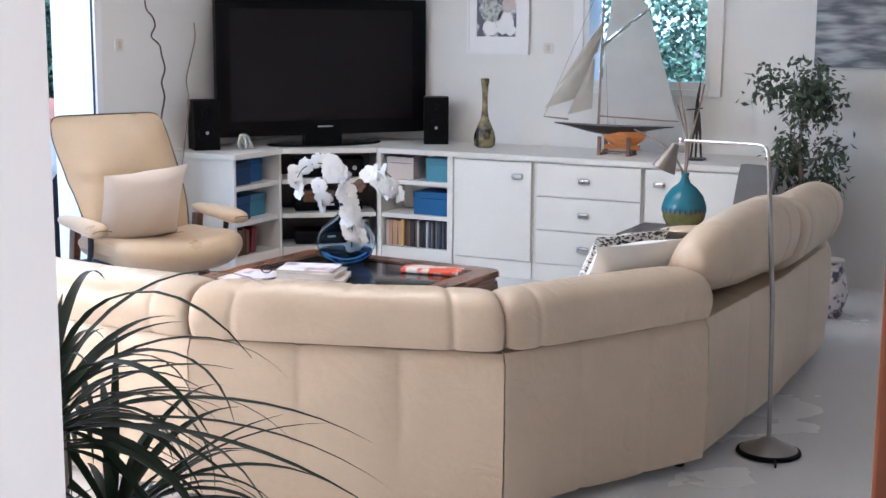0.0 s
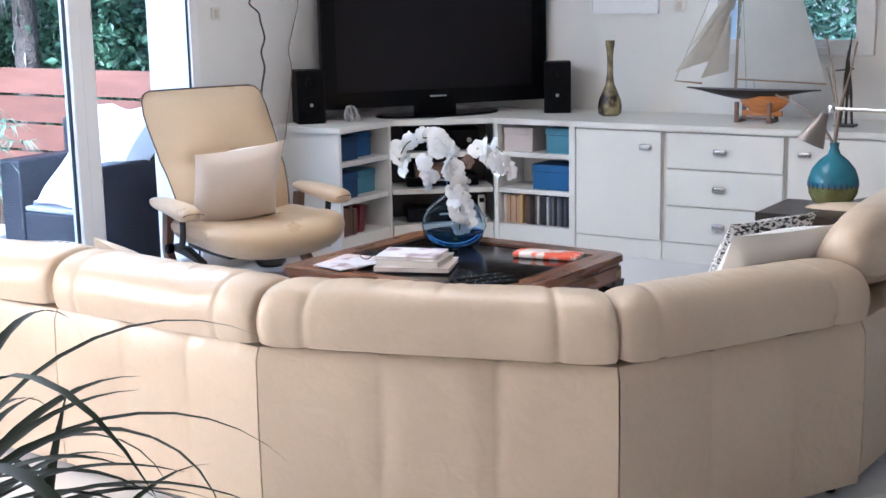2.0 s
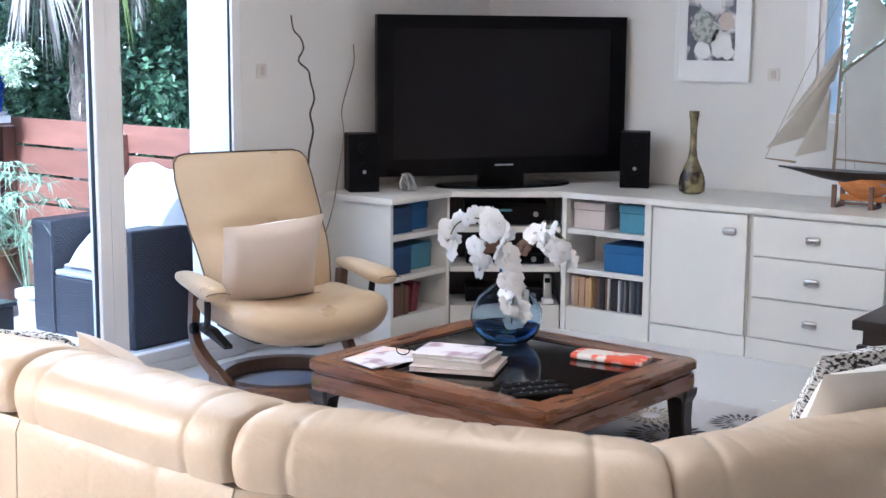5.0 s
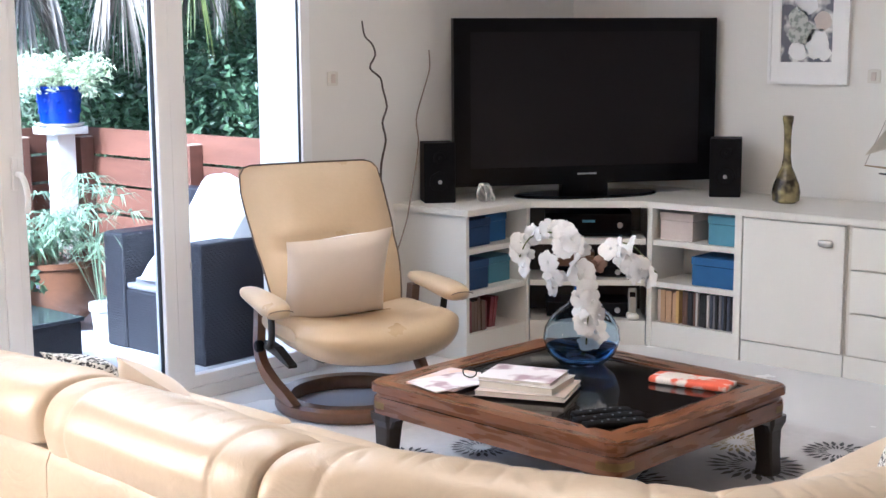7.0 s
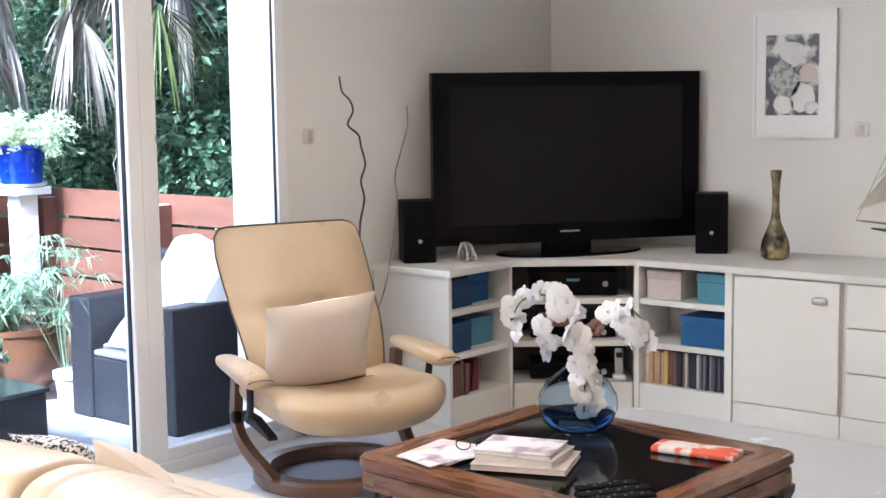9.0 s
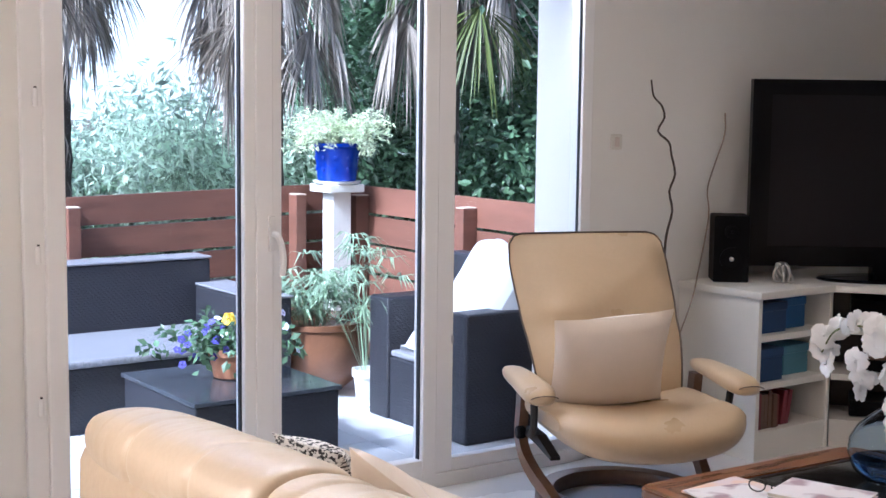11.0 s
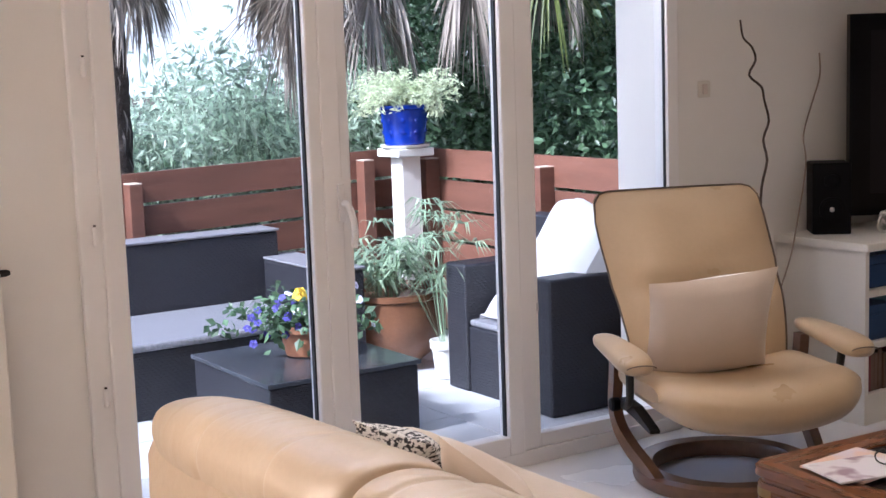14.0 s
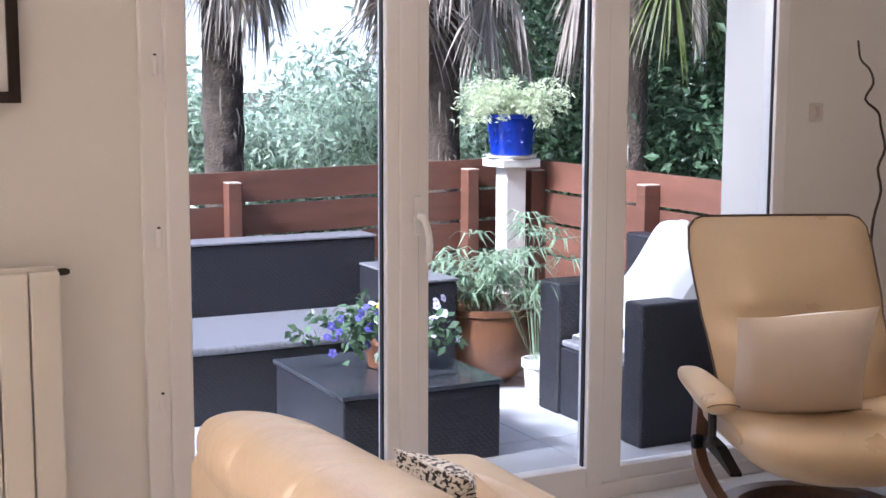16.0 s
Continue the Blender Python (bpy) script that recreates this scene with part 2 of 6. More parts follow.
def pillow(w, h, thick, n=14, pinch=0.06):
    """A scatter cushion in its own x-z plane, bottom edge at z=0, with pointed corners."""
    b = bmesh.new()
    grid = {}
    for s in (1, -1):
        for i in range(n + 1):
            for j in range(n + 1):
                u, v = 2 * i / n - 1, 2 * j / n - 1
                if s == -1 and (i in (0, n) or j in (0, n)):
                    grid[s, i, j] = grid[1, i, j]
                    continue
                k = (max(0, 1 - u * u) * max(0, 1 - v * v)) ** 0.42
                x = u * w / 2 * (1 - pinch * (1 - v * v) * u * u)
                z = v * h / 2 * (1 - pinch * (1 - u * u) * v * v)
                wob = noise.noise(Vector((x * 6, z * 6, s * 3.1))) * 0.012
                grid[s, i, j] = b.verts.new((x, s * (thick / 2 * k + wob * k), z + h / 2))
    for s in (1, -1):
        for i in range(n):
            for j in range(n):
                f = (grid[s, i, j], grid[s, i + 1, j], grid[s, i + 1, j + 1], grid[s, i, j + 1])
                b.faces.new(f if s == -1 else tuple(reversed(f)))
    return b


def wall_with_hole(axis, pos0, pos1, a0, a1, z0, z1, holes):
    """A slab across `axis` from pos0 to pos1, from a0 to a1 along the other axis, with through openings (b0, b1, c0, c1)."""
    b = bmesh.new()
    cuts_a = sorted({a0, a1, *[h[0] for h in holes], *[h[1] for h in holes]})
    cuts_z = sorted({z0, z1, *[h[2] for h in holes], *[h[3] for h in holes]})

    def solid(i, j):
        if i < 0 or j < 0 or i >= len(cuts_a) - 1 or j >= len(cuts_z) - 1:
            return False
        ca, cz = (cuts_a[i] + cuts_a[i + 1]) / 2, (cuts_z[j] + cuts_z[j + 1]) / 2
        return not any(h[0] < ca < h[1] and h[2] < cz < h[3] for h in holes)

    def pt(p, a, z):
        return (p, a, z) if axis == "x" else (a, p, z)
    for i in range(len(cuts_a) - 1):
        for j in range(len(cuts_z) - 1):
            if not solid(i, j):
                continue
            A0, A1, Z0, Z1 = cuts_a[i], cuts_a[i + 1], cuts_z[j], cuts_z[j + 1]
            for p in (pos0, pos1):
                b.faces.new([b.verts.new(pt(p, a, z)) for a, z in ((A0, Z0), (A1, Z0), (A1, Z1), (A0, Z1))])
            for di, dj, q in ((-1, 0, ((A0, Z0), (A0, Z1))), (1, 0, ((A1, Z0), (A1, Z1))), (0, -1, ((A0, Z0), (A1, Z0))), (0, 1, ((A0, Z1), (A1, Z1)))):
                if not solid(i + di, j + dj):
                    (p1, q1), (p2, q2) = q
                    b.faces.new([b.verts.new(v) for v in (pt(pos0, p1, q1), pt(pos1, p1, q1), pt(pos1, p2, q2), pt(pos0, p2, q2))])
    bmesh.ops.remove_doubles(b, verts=b.verts, dist=1e-5)
    return b


# ---- the room ----
DOOR_Y0, DOOR_Y1, DOOR_TOP = -4.27, -1.975, 2.18
solo("floor", box(0, 7.2, -9.2, 0, -0.2, 0), M_FLOOR, "pale grey glossy tiled floor", "floor", kind="structure")
# Unseen ceiling, left open in the middle for the added lamp.
ceil = box(-0.33, 1.2, -9.3, 0.3, 2.5, 2.7)
box(2.6, 7.3, -9.3, 0.3, 2.5, 2.7, bm=ceil)
box(1.2, 2.6, -9.3, -3.5, 2.5, 2.7, bm=ceil)
box(1.2, 2.6, -2.3, 0.3, 2.5, 2.7, bm=ceil)
# Added panel that stops sun falling through the ceiling opening.
solo("sun_blocker", box(1.15, 2.65, -3.55, -2.25, 2.72, 2.78), M_CEIL, "unseen white panel keeping sun out of the lamp opening", "roof panel", kind="structure")
solo("ceiling", ceil, M_CEIL, "white painted ceiling with an added lamp opening", "ceiling", kind="structure")
# The second opening is unseen, cut only for the west lamp.
solo("wall_west", wall_with_hole("x", -0.33, 0.0, -9.3, 0.3, -0.25, 2.5, [(DOOR_Y0, DOOR_Y1, 0.0, DOOR_TOP), (-6.06, -5.40, 0.55, 2.1)]), M_WALL,
     "white painted wall with the terrace door opening", "wall", kind="structure")
WIN = (1.93, 2.70, 1.06, 2.02)
solo("wall_north", wall_with_hole("y", 0.0, 0.3, 0.0, 7.3, -0.25, 2.5, [WIN]), M_WALL, "white painted wall with a small window", "wall", kind="structure")
# Unseen closing wall, set far out so less light bounces back.
solo("wall_east", wall_with_hole("x", 7.0, 7.1, -6.565, 0.0, 0, 2.5, []), M_WALL, "plain white painted wall, unseen", "wall", kind="structure")
solo("wall_south", wall_with_hole("y", -6.70, -6.565, 0.0, 7.0, 0, 2.5, [(3.982, 4.73, 0, 2.08)]), M_WALL, "white painted wall with the doorway to the hall", "wall", kind="structure")
solo("wall_hall_south", box(0, 7.2, -9.2, -9.1, 0, 2.5), M_WALL, "plain white hall wall", "wall", kind="structure")
# Unseen wall; its opening is invented for the hall lamp.
solo("wall_hall_east", wall_with_hole("x", 7.0, 7.1, -9.1, -6.566, 0, 2.5, [(-9.0, -7.6, 0.75, 2.25)]), M_WALL, "plain white hall wall with an added lamp opening", "wall", kind="structure")

# brown hall door, standing open into the room
door = thing("door_1", "brown wooden room door standing open", "door", (4.622, -6.555, 0), kind="structure")
part("leaf", box(0.0, 0.04, 0.0, 0.76, 0.01, 2.03, 0.003), M_BROWNDOOR, door)
for z in (0.25, 1.0, 1.8):
    part("hinge", lathe([(0.008, z), (0.008, z + 0.09)], 8, centre=(0.05, -0.004)), M_STEEL, door)
part("handle", tube([(0.04, 0.7, 1.02), (0.09, 0.7, 1.02), (0.095, 0.6, 1.02)], 0.008), M_STEEL, door)
solo("door_frame", box(4.668, 4.732, -6.71, -6.555, 0, 2.08, 0.004), M_BROWNDOOR, "brown wooden door jamb", "door frame", kind="structure")


# ---- terrace door in the west wall ----
pd = thing("window_1", "white plastic double terrace door with a fixed side pane", "terrace door", kind="structure")
XF0, XF1 = -0.055, 0.02
part("frame", box(XF0, XF1, -4.27, -4.195, 0, DOOR_TOP, 0.004), M_PVC, pd)
part("frame", box(XF0, XF1, -2.030, -1.975, 0, DOOR_TOP, 0.004), M_PVC, pd)
part("frame", box(XF0, XF1, -4.195, -2.030, 2.12, DOOR_TOP, 0.004), M_PVC, pd)
part("threshold", box(XF0 - 0.02, XF1 + 0.004, -4.195, -2.030, 0.0, 0.055, 0.004), M_PVC, pd)
part("mullion", box(XF0, XF1, -2.745, -2.655, 0.055, 2.12, 0.006), M_PVC, pd)


def leaf(y0, y1, zb, zt, sl, sr, bot, x0, x1):
    lf = part("sash", box(x0, x1, y0, y0 + sl, zb, zt, 0.006), M_PVC, pd)
    part("stile", box(x0, x1, y1 - sr, y1, zb, zt, 0.006), M_PVC, lf)
    part("rail", box(x0 + 0.001, x1 - 0.001, y0 + sl, y1 - sr, zb, zb + bot, 0.004), M_PVC, lf)
    part("rail", box(x0 + 0.001, x1 - 0.001, y0 + sl, y1 - sr, zt - 0.06, zt, 0.004), M_PVC, lf)
    pane = part("pane", box(x0 + 0.02, x0 + 0.026, y0 + sl - 0.005, y1 - sr + 0.005, zb + bot - 0.005, zt - 0.055), M_PANE, lf)
    pane.visible_shadow = False
    for a, b in ((y0 + sl, y0 + sl + 0.005), (y1 - sr - 0.005, y1 - sr)):
        part("seal", box(x0 + 0.027, x0 + 0.045, a, b, zb + bot, zt - 0.06), M_SEAL, lf)
    return lf


left_leaf = leaf(-4.205, -3.462, 0.05, 2.13, 0.065, 0.075, 0.07, -0.035, 0.032)
right_leaf = leaf(-3.462, -2.735, 0.05, 2.13, 0.07, 0.065, 0.07, -0.035, 0.030)
part("cover_strip", box(0.030, 0.040, -3.495, -3.43, 0.05, 2.13, 0.004), M_PVC, right_leaf)
part("seal", box(-0.005, 0.008, -2.6545, -2.650, 0.1, 2.1), M_SEAL, pd)
part("seal", box(-0.005, 0.006, -2.0345, -2.0305, 0.1, 2.1), M_SEAL, pd)
part("rail", box(-0.03, 0.016, -2.655, -2.030, 0.055, 0.105, 0.004), M_PVC, pd)
side_pane = part("pane", box(-0.012, -0.006, -2.66, -2.025, 0.1, 2.12), M_PANE, pd)
side_pane.visible_shadow = False
handle = part("handle", tube(spline([(0.062, -3.44, 1.0), (0.085, -3.438, 0.995), (0.088, -3.425, 0.96), (0.086, -3.418, 0.91), (0.082, -3.42, 0.86)]), [0.011] * 24 + [0.009], 10), M_PVC, pd, "white plastic handle", True)
part("rosette", box(0.04, 0.05, -3.452, -3.428, 0.94, 1.06, 0.004), M_PVC, handle)
for z in (0.475, 0.943, 1.417):
    h = part("hinge", lathe([(0.006, z), (0.008, z + 0.005), (0.008, z + 0.05), (0.006, z + 0.055)], 10, centre=(0.04, -4.232)), M_PVC, pd)
    part("pin", lathe([(0.0045, z + 0.055), (0.0045, z + 0.060)], 8, centre=(0.04, -4.232)), M_DARKMETAL, h)
for z in (0.55, 1.3):
    part("latch", box(0.02, 0.026, -2.666, -2.658, z, z + 0.03, 0.002), M_STEEL, pd)

# small window in the north wall
w2 = thing("window_2", "small white framed window onto trees", "window", kind="structure")
x0, x1, z0, z1 = WIN
part("frame", box(x0, x0 + 0.035, 0.0, 0.06, z0, z1, 0.004), M_PVC, w2)
part("frame", box(x1 - 0.035, x1, 0.0, 0.06, z0, z1, 0.004), M_PVC, w2)
part("frame", box(x0 + 0.035, x1 - 0.035, 0.0, 0.06, z1 - 0.05, z1, 0.004), M_PVC, w2)
part("frame", box(x0 + 0.035, x1 - 0.035, 0.0, 0.06, z0, z0 + 0.045, 0.004), M_PVC, w2)
p2 = part("pane", box(x0 + 0.03, x1 - 0.03, 0.03, 0.036, z0 + 0.04, z1 - 0.045), M_PANE, w2)
p2.visible_shadow = False
for a, b in ((x0 - 0.06, x0 + 0.004), (x1 - 0.004, x1 + 0.065)):
    part("trim", box(a, b, -0.018, -0.001, z0 - 0.035, z1 + 0.04, 0.004), M_PVC, w2)
part("trim", box(x0 + 0.004, x1 - 0.004, -0.018, -0.001, z0 - 0.035, z0 + 0.004, 0.004), M_PVC, w2)


# ---- fitted cabinets ----
CZ, CT = 0.673, 0.703
wt = bmesh.new()
outline = [(0.003, -1.448), (0.462, -1.448), (0.462, -0.975), (0.894, -0.638), (3.16, -0.638), (3.16, -0.003), (0.003, -0.003)]
for z in (CZ, CT):
    wt.faces.new([wt.verts.new((x, y, z)) for x, y in outline])
wt.verts.ensure_lookup_table()
for i in range(7):
    j = (i + 1) % 7
    wt.faces.new((wt.verts[i], wt.verts[j], wt.verts[7 + j], wt.verts[7 + i]))
bmesh.ops.bevel(wt, geom=[e for e in wt.edges if abs(e.verts[0].co.z - e.verts[1].co.z) < 1e-6], offset=0.003, segments=2, affect='EDGES')
wtop = thing("worktop", "white lacquered continuous cabinet top", "worktop")
part("slab", wt, M_LACQ, wtop)
SHELVES = ((0.292, 0.318), (0.492, 0.518))

wu = thing("shelf_unit", "white open shelf unit with blue boxes", "shelf unit", (0, 0, 0))
part("side_panel", box(0.003, 0.444, -1.434, -1.412, 0, CZ - 0.001, 0.002), M_LACQ, wu)
part("side_panel", box(0.003, 0.444, -0.985, -0.965, 0, CZ - 0.001, 0.002), M_LACQ, wu)
part("back_panel", box(0.004, 0.016, -1.412, -0.985, 0, CZ - 0.001), M_LACQ_DARKER, wu)
part("bottom", box(0.016, 0.438, -1.412, -0.985, 0.0, 0.12, 0.002), M_LACQ, wu)
for a, b in SHELVES:
    part("shelf", box(0.016, 0.434, -1.412, -0.985, a, b, 0.002), M_LACQ, wu)

nu = thing("shelf_unit", "white open shelf unit with boxes and film cases", "shelf unit")
part("side_panel", box(0.888, 0.915, -0.62, -0.003, 0, CZ - 0.001, 0.002), M_LACQ, nu)
part("side_panel", box(1.352, 1.388, -0.62, -0.003, 0, CZ - 0.001, 0.002), M_LACQ, nu)
part("back_panel", box(0.915, 1.352, -0.33, -0.318, 0, CZ - 0.001), M_LACQ_DARKER, nu)
part("bottom", box(0.915, 1.352, -0.612, -0.33, 0.0, 0.12, 0.002), M_LACQ, nu)
for a, b in SHELVES:
    part("shelf", box(0.915, 1.352, -0.610, -0.33, a, b, 0.002), M_LACQ, nu)


def diag(p0, p1, d0, d1, z0, z1):
    """A board whose front runs from p0 to p1 and that goes back from d0 to d1."""
    a, b = Vector((*p0, 0)), Vector((*p1, 0))
    n = Vector((-(b - a).y, (b - a).x, 0)).normalized()
    bm = bmesh.new()
    low = [bm.verts.new(q + Vector((0, 0, z0))) for q in (a + n * d0, b + n * d0, b + n * d1, a + n * d1)]
    top = [bm.verts.new(v.co + Vector((0, 0, z1 - z0))) for v in low]
    bm.faces.new(low[::-1]), bm.faces.new(top)
    for i in range(4):
        bm.faces.new((low[i], low[(i + 1) % 4], top[(i + 1) % 4], top[i]))
    return bm


for p0, p1 in (((0.462, -1.446), (0.462, -0.977)), ((0.463, -0.974), (0.893, -0.639)), ((0.896, -0.638), (3.158, -0.638))):
    part("edge_strip", diag(p0, p1, -0.0025, -0.0004, CZ + 0.004, CT - 0.004), M_LACQ, wtop)

cu = thing("media_unit", "white corner unit with dark media players", "media unit")
A, B = (0.448, -0.963), (0.885, -0.624)
part("bottom", diag(A, B, 0.004, 0.30, 0, 0.12), M_LACQ, cu)
for a, b in SHELVES:
    part("shelf", diag(A, B, 0.008, 0.30, a, b), M_LACQ, cu)
# The unit's dark interior is put into the colour of this back panel.
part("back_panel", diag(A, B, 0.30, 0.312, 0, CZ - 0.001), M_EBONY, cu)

dc = thing("cabinet", "white cabinet with a plain door", "cabinet")
part("body", box(1.39, 1.884, -0.60, -0.003, 0, CZ - 0.001), M_LACQ_DARKER, dc)
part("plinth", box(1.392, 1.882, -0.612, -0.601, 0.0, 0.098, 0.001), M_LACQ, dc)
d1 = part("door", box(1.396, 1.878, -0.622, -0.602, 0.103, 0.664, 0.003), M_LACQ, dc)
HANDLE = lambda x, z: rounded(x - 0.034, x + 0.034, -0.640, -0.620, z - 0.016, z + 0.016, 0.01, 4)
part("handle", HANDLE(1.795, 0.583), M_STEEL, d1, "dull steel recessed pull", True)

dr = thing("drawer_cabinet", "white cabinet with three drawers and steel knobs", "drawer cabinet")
part("body", box(1.886, 2.526, -0.60, -0.003, 0, CZ - 0.001), M_LACQ_DARKER, dr)
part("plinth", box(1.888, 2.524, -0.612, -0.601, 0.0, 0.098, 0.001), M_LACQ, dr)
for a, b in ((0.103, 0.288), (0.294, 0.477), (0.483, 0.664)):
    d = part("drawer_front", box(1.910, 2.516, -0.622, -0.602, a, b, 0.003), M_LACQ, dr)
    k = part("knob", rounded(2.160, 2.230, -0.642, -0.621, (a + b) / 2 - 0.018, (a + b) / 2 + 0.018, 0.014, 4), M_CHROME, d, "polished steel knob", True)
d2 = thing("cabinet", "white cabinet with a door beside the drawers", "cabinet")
part("body", box(2.528, 3.15, -0.60, -0.003, 0, CZ - 0.001), M_LACQ_DARKER, d2)
part("plinth", box(2.53, 3.148, -0.612, -0.601, 0.0, 0.098, 0.001), M_LACQ, d2)
q = part("door", box(2.54, 3.142, -0.622, -0.602, 0.103, 0.664, 0.003), M_LACQ, d2)
part("handle", HANDLE(2.62, 0.583), M_CHROME, q, "polished steel pull", True)


# ---- sofa ----
SP = [Vector((x, y, 0)) for x, y in ((0.52, -4.29), (1.56, -4.292), (2.37, -4.335), (3.262, -4.055), (3.645, -3.33), (3.70, -2.48), (3.70, -1.66))]
MIT = []
for i, p in enumerate(SP):
    ns = []
    if i > 0:
        d = (p - SP[i - 1]).normalized()
        ns.append(Vector((d.y, -d.x, 0)))
    if i < len(SP) - 1:
        d = (SP[i + 1] - p).normalized()
        ns.append(Vector((d.y, -d.x, 0)))
    m = sum(ns, Vector()).normalized()
    MIT.append(m / m.dot(ns[0]))


def sweep(i, profile, u0, u1, n, grooves=(), depth=0.0, soft=0.0, wrinkle=0.0, seed=0.0, first=None, pleats=0, low=0.58, drop=0.0, far=0.86):
    """Carries a (d, z) profile along sofa section i; ends rounded by soft, grooves pressed in at the given stations."""
    a, b, ma, mb = SP[i], SP[i + 1], MIT[i], MIT[i + 1]
    L = (b - a).length
    cd = sum(p[0] for p in profile) / len(profile)
    cz = sum(p[1] for p in profile) / len(profile)
    zt = max(p[1] for p in profile)
    rp_ = random.Random(int(seed * 10) + 3)
    folds = [(rp_.gauss(0.47, 0.14) * (u1 - u0) + u0, rp_.uniform(0.006, 0.010), rp_.uniform(0.0018, 0.0042), rp_.uniform(cd - 0.10, cd + 0.04), rp_.uniform(0.035, 0.065), rp_.uniform(-0.5, 0.25)) for _ in range(pleats)]
    us = sorted({*(u0 + (u1 - u0) * k / n for k in range(n + 1)), *[g + e for g in grooves for e in (-0.012 / L * 1.0, 0, 0.012 / L)], *([u0 + (first or soft) * f / L for f in (0.05, 0.15, 0.4, 0.7)] + [u1 - soft * f / L for f in (0.15, 0.4, 0.7)] if soft else [])})
    secs = []
    for u in us:
        k = 1.0
        if soft:
            for e, sf, lw in (((u - u0) * L, first or soft, low), ((u1 - u) * L, soft, far)):
                if e < sf:
                    k = min(k, math.sqrt(max(0, 1 - (1 - e / sf) ** 2)) * (1 - lw) + lw)
        g = sum(math.exp(-((u - q) * L / 0.012) ** 2) for q in grooves) * depth
        w = a.lerp(b, u)
        m = ma.lerp(mb, u)
        sec = []
        for d, z in profile:
            dd, zz = cd + (d - cd) * k, cz + (z - cz) * k
            r = math.hypot(dd - cd, zz - cz) or 1
            q = noise.noise(Vector((u * L * 5 + seed, d * 7, z * 7))) * wrinkle + noise.noise(Vector((u * L * 16 + seed, d * 5, z * 5))) * wrinkle * 0.5
            fold = sum(dep * math.exp(-(((u - fu) * L + sl * (d - dc)) / fw) ** 2 - ((d - dc) / dw) ** 2) for fu, fw, dep, dc, dw, sl in folds) if z > cz else 0
            s = 1 + (q - g - fold) / r
            dd, zz = cd + (dd - cd) * s, cz + (zz - cz) * s
            sec.append(w + m * dd + Vector((0, 0, zz - drop * (1 - u) ** 1.5)))
        secs.append(sec)
    return loft(secs)


def prof(points, n=5):
    pts = spline([Vector((d, z, 0)) for d, z in points + [points[0]]], n)[:-1]
    return [(p.x, p.y) for p in pts]


sofa = thing("corner_sofa", "large cream leather corner sofa with rolled headrests", "sofa")
BACK = [(0.0, 0.07), (0.006, 0.12), (0.008, 0.3), (0.004, 0.46), (-0.01, 0.492), (-0.10, 0.50), (-0.16, 0.49), (-0.17, 0.3), (-0.17, 0.07)]
ROLL = prof([(0.020, 0.503), (0.030, 0.55), (0.022, 0.595), (-0.01, 0.635), (-0.07, 0.655), (-0.15, 0.652), (-0.23, 0.62), (-0.275, 0.555), (-0.25, 0.49), (-0.17, 0.47), (-0.06, 0.486)])
HIGH = prof([(0.03, 0.60), (0.055, 0.67), (0.055, 0.74), (0.02, 0.795), (-0.05, 0.815), (-0.13, 0.79), (-0.20, 0.72), (-0.245, 0.62), (-0.23, 0.55), (-0.16, 0.53), (-0.05, 0.55)])
SEAT = prof([(-0.18, 0.18), (-0.18, 0.40), (-0.24, 0.425), (-0.50, 0.425), (-0.74, 0.41), (-0.79, 0.37), (-0.79, 0.24), (-0.74, 0.16), (-0.4, 0.15)])
CUSH = prof([(-0.17, 0.42), (-0.20, 0.56), (-0.25, 0.60), (-0.33, 0.58), (-0.39, 0.50), (-0.41, 0.43), (-0.30, 0.40)])
for i in range(6):
    g = 0.002 / (SP[i + 1] - SP[i]).length
    low_edge = (0.02, 0.02, 0.02, 0.035, 0.055, 0.06)[i]
    part("back_panel", sweep(i, [(d, low_edge if z < 0.1 else z) for d, z in BACK], g, 1 - g, 12, (0.36, 0.68) if i < 4 else (0.5,), 0.006, wrinkle=0.003, seed=i * 3.0), M_LEATHER, sofa, smooth=True, ang=50)
    L = (SP[i + 1] - SP[i]).length
    u0 = -0.06 if i == 0 else g * 1.5
    if i < 4:
        rp = [(d, z + 0.004) for d, z in ROLL] if i == 0 else ROLL
        part("headrest", sweep(i, rp, u0, 1 - g * 1.5, 150, (0.36, 0.70) if i == 0 else (0.15, 0.84), 0.005, 0.07, 0.003, i * 7.3, first=0.44 if i == 0 else 0.07, pleats=20, low=0.36 if i == 0 else 0.74, drop=0.045 if i == 0 else 0.0), M_LEATHER, sofa, smooth=True, ang=60)
    else:
        hp = [(d, 0.805 + (z - 0.815) * 1.04 - (0.03 if i == 5 else 0)) for d, z in HIGH]
        part("headrest", sweep(i, hp, u0, 1 - g * 2, 70, (0.2, 0.8), 0.006, 0.06, 0.005, i * 7.3, first=0.60 if i == 4 else 0.06, pleats=9, low=0.34 if i == 4 else 0.7), M_LEATHER, sofa, "headrest raised on its bracket", smooth=True, ang=60)
        for u in (0.25, 0.75):
            w = SP[i].lerp(SP[i + 1], u)
            part("bracket", box(w.x - 0.13, w.x - 0.10, w.y - 0.02, w.y + 0.02, 0.48, 0.62), M_DARKMETAL, sofa)
    part("back_cushion", sweep(i, [(d, z - 0.07) for d, z in CUSH] if i == 0 else CUSH, max(g, 0.1 if i == 0 else 0), 1 - g * 2, 10, (), 0, 0.05, 0.008, i * 9.1), M_LEATHER, sofa, smooth=True, ang=60)
    part("seat_cushion", sweep(i, SEAT, max(g, 0.02), 1 - g * 2, 10, (), 0, 0.04, 0.006, i * 5.1), M_LEATHER, sofa, smooth=True, ang=60)
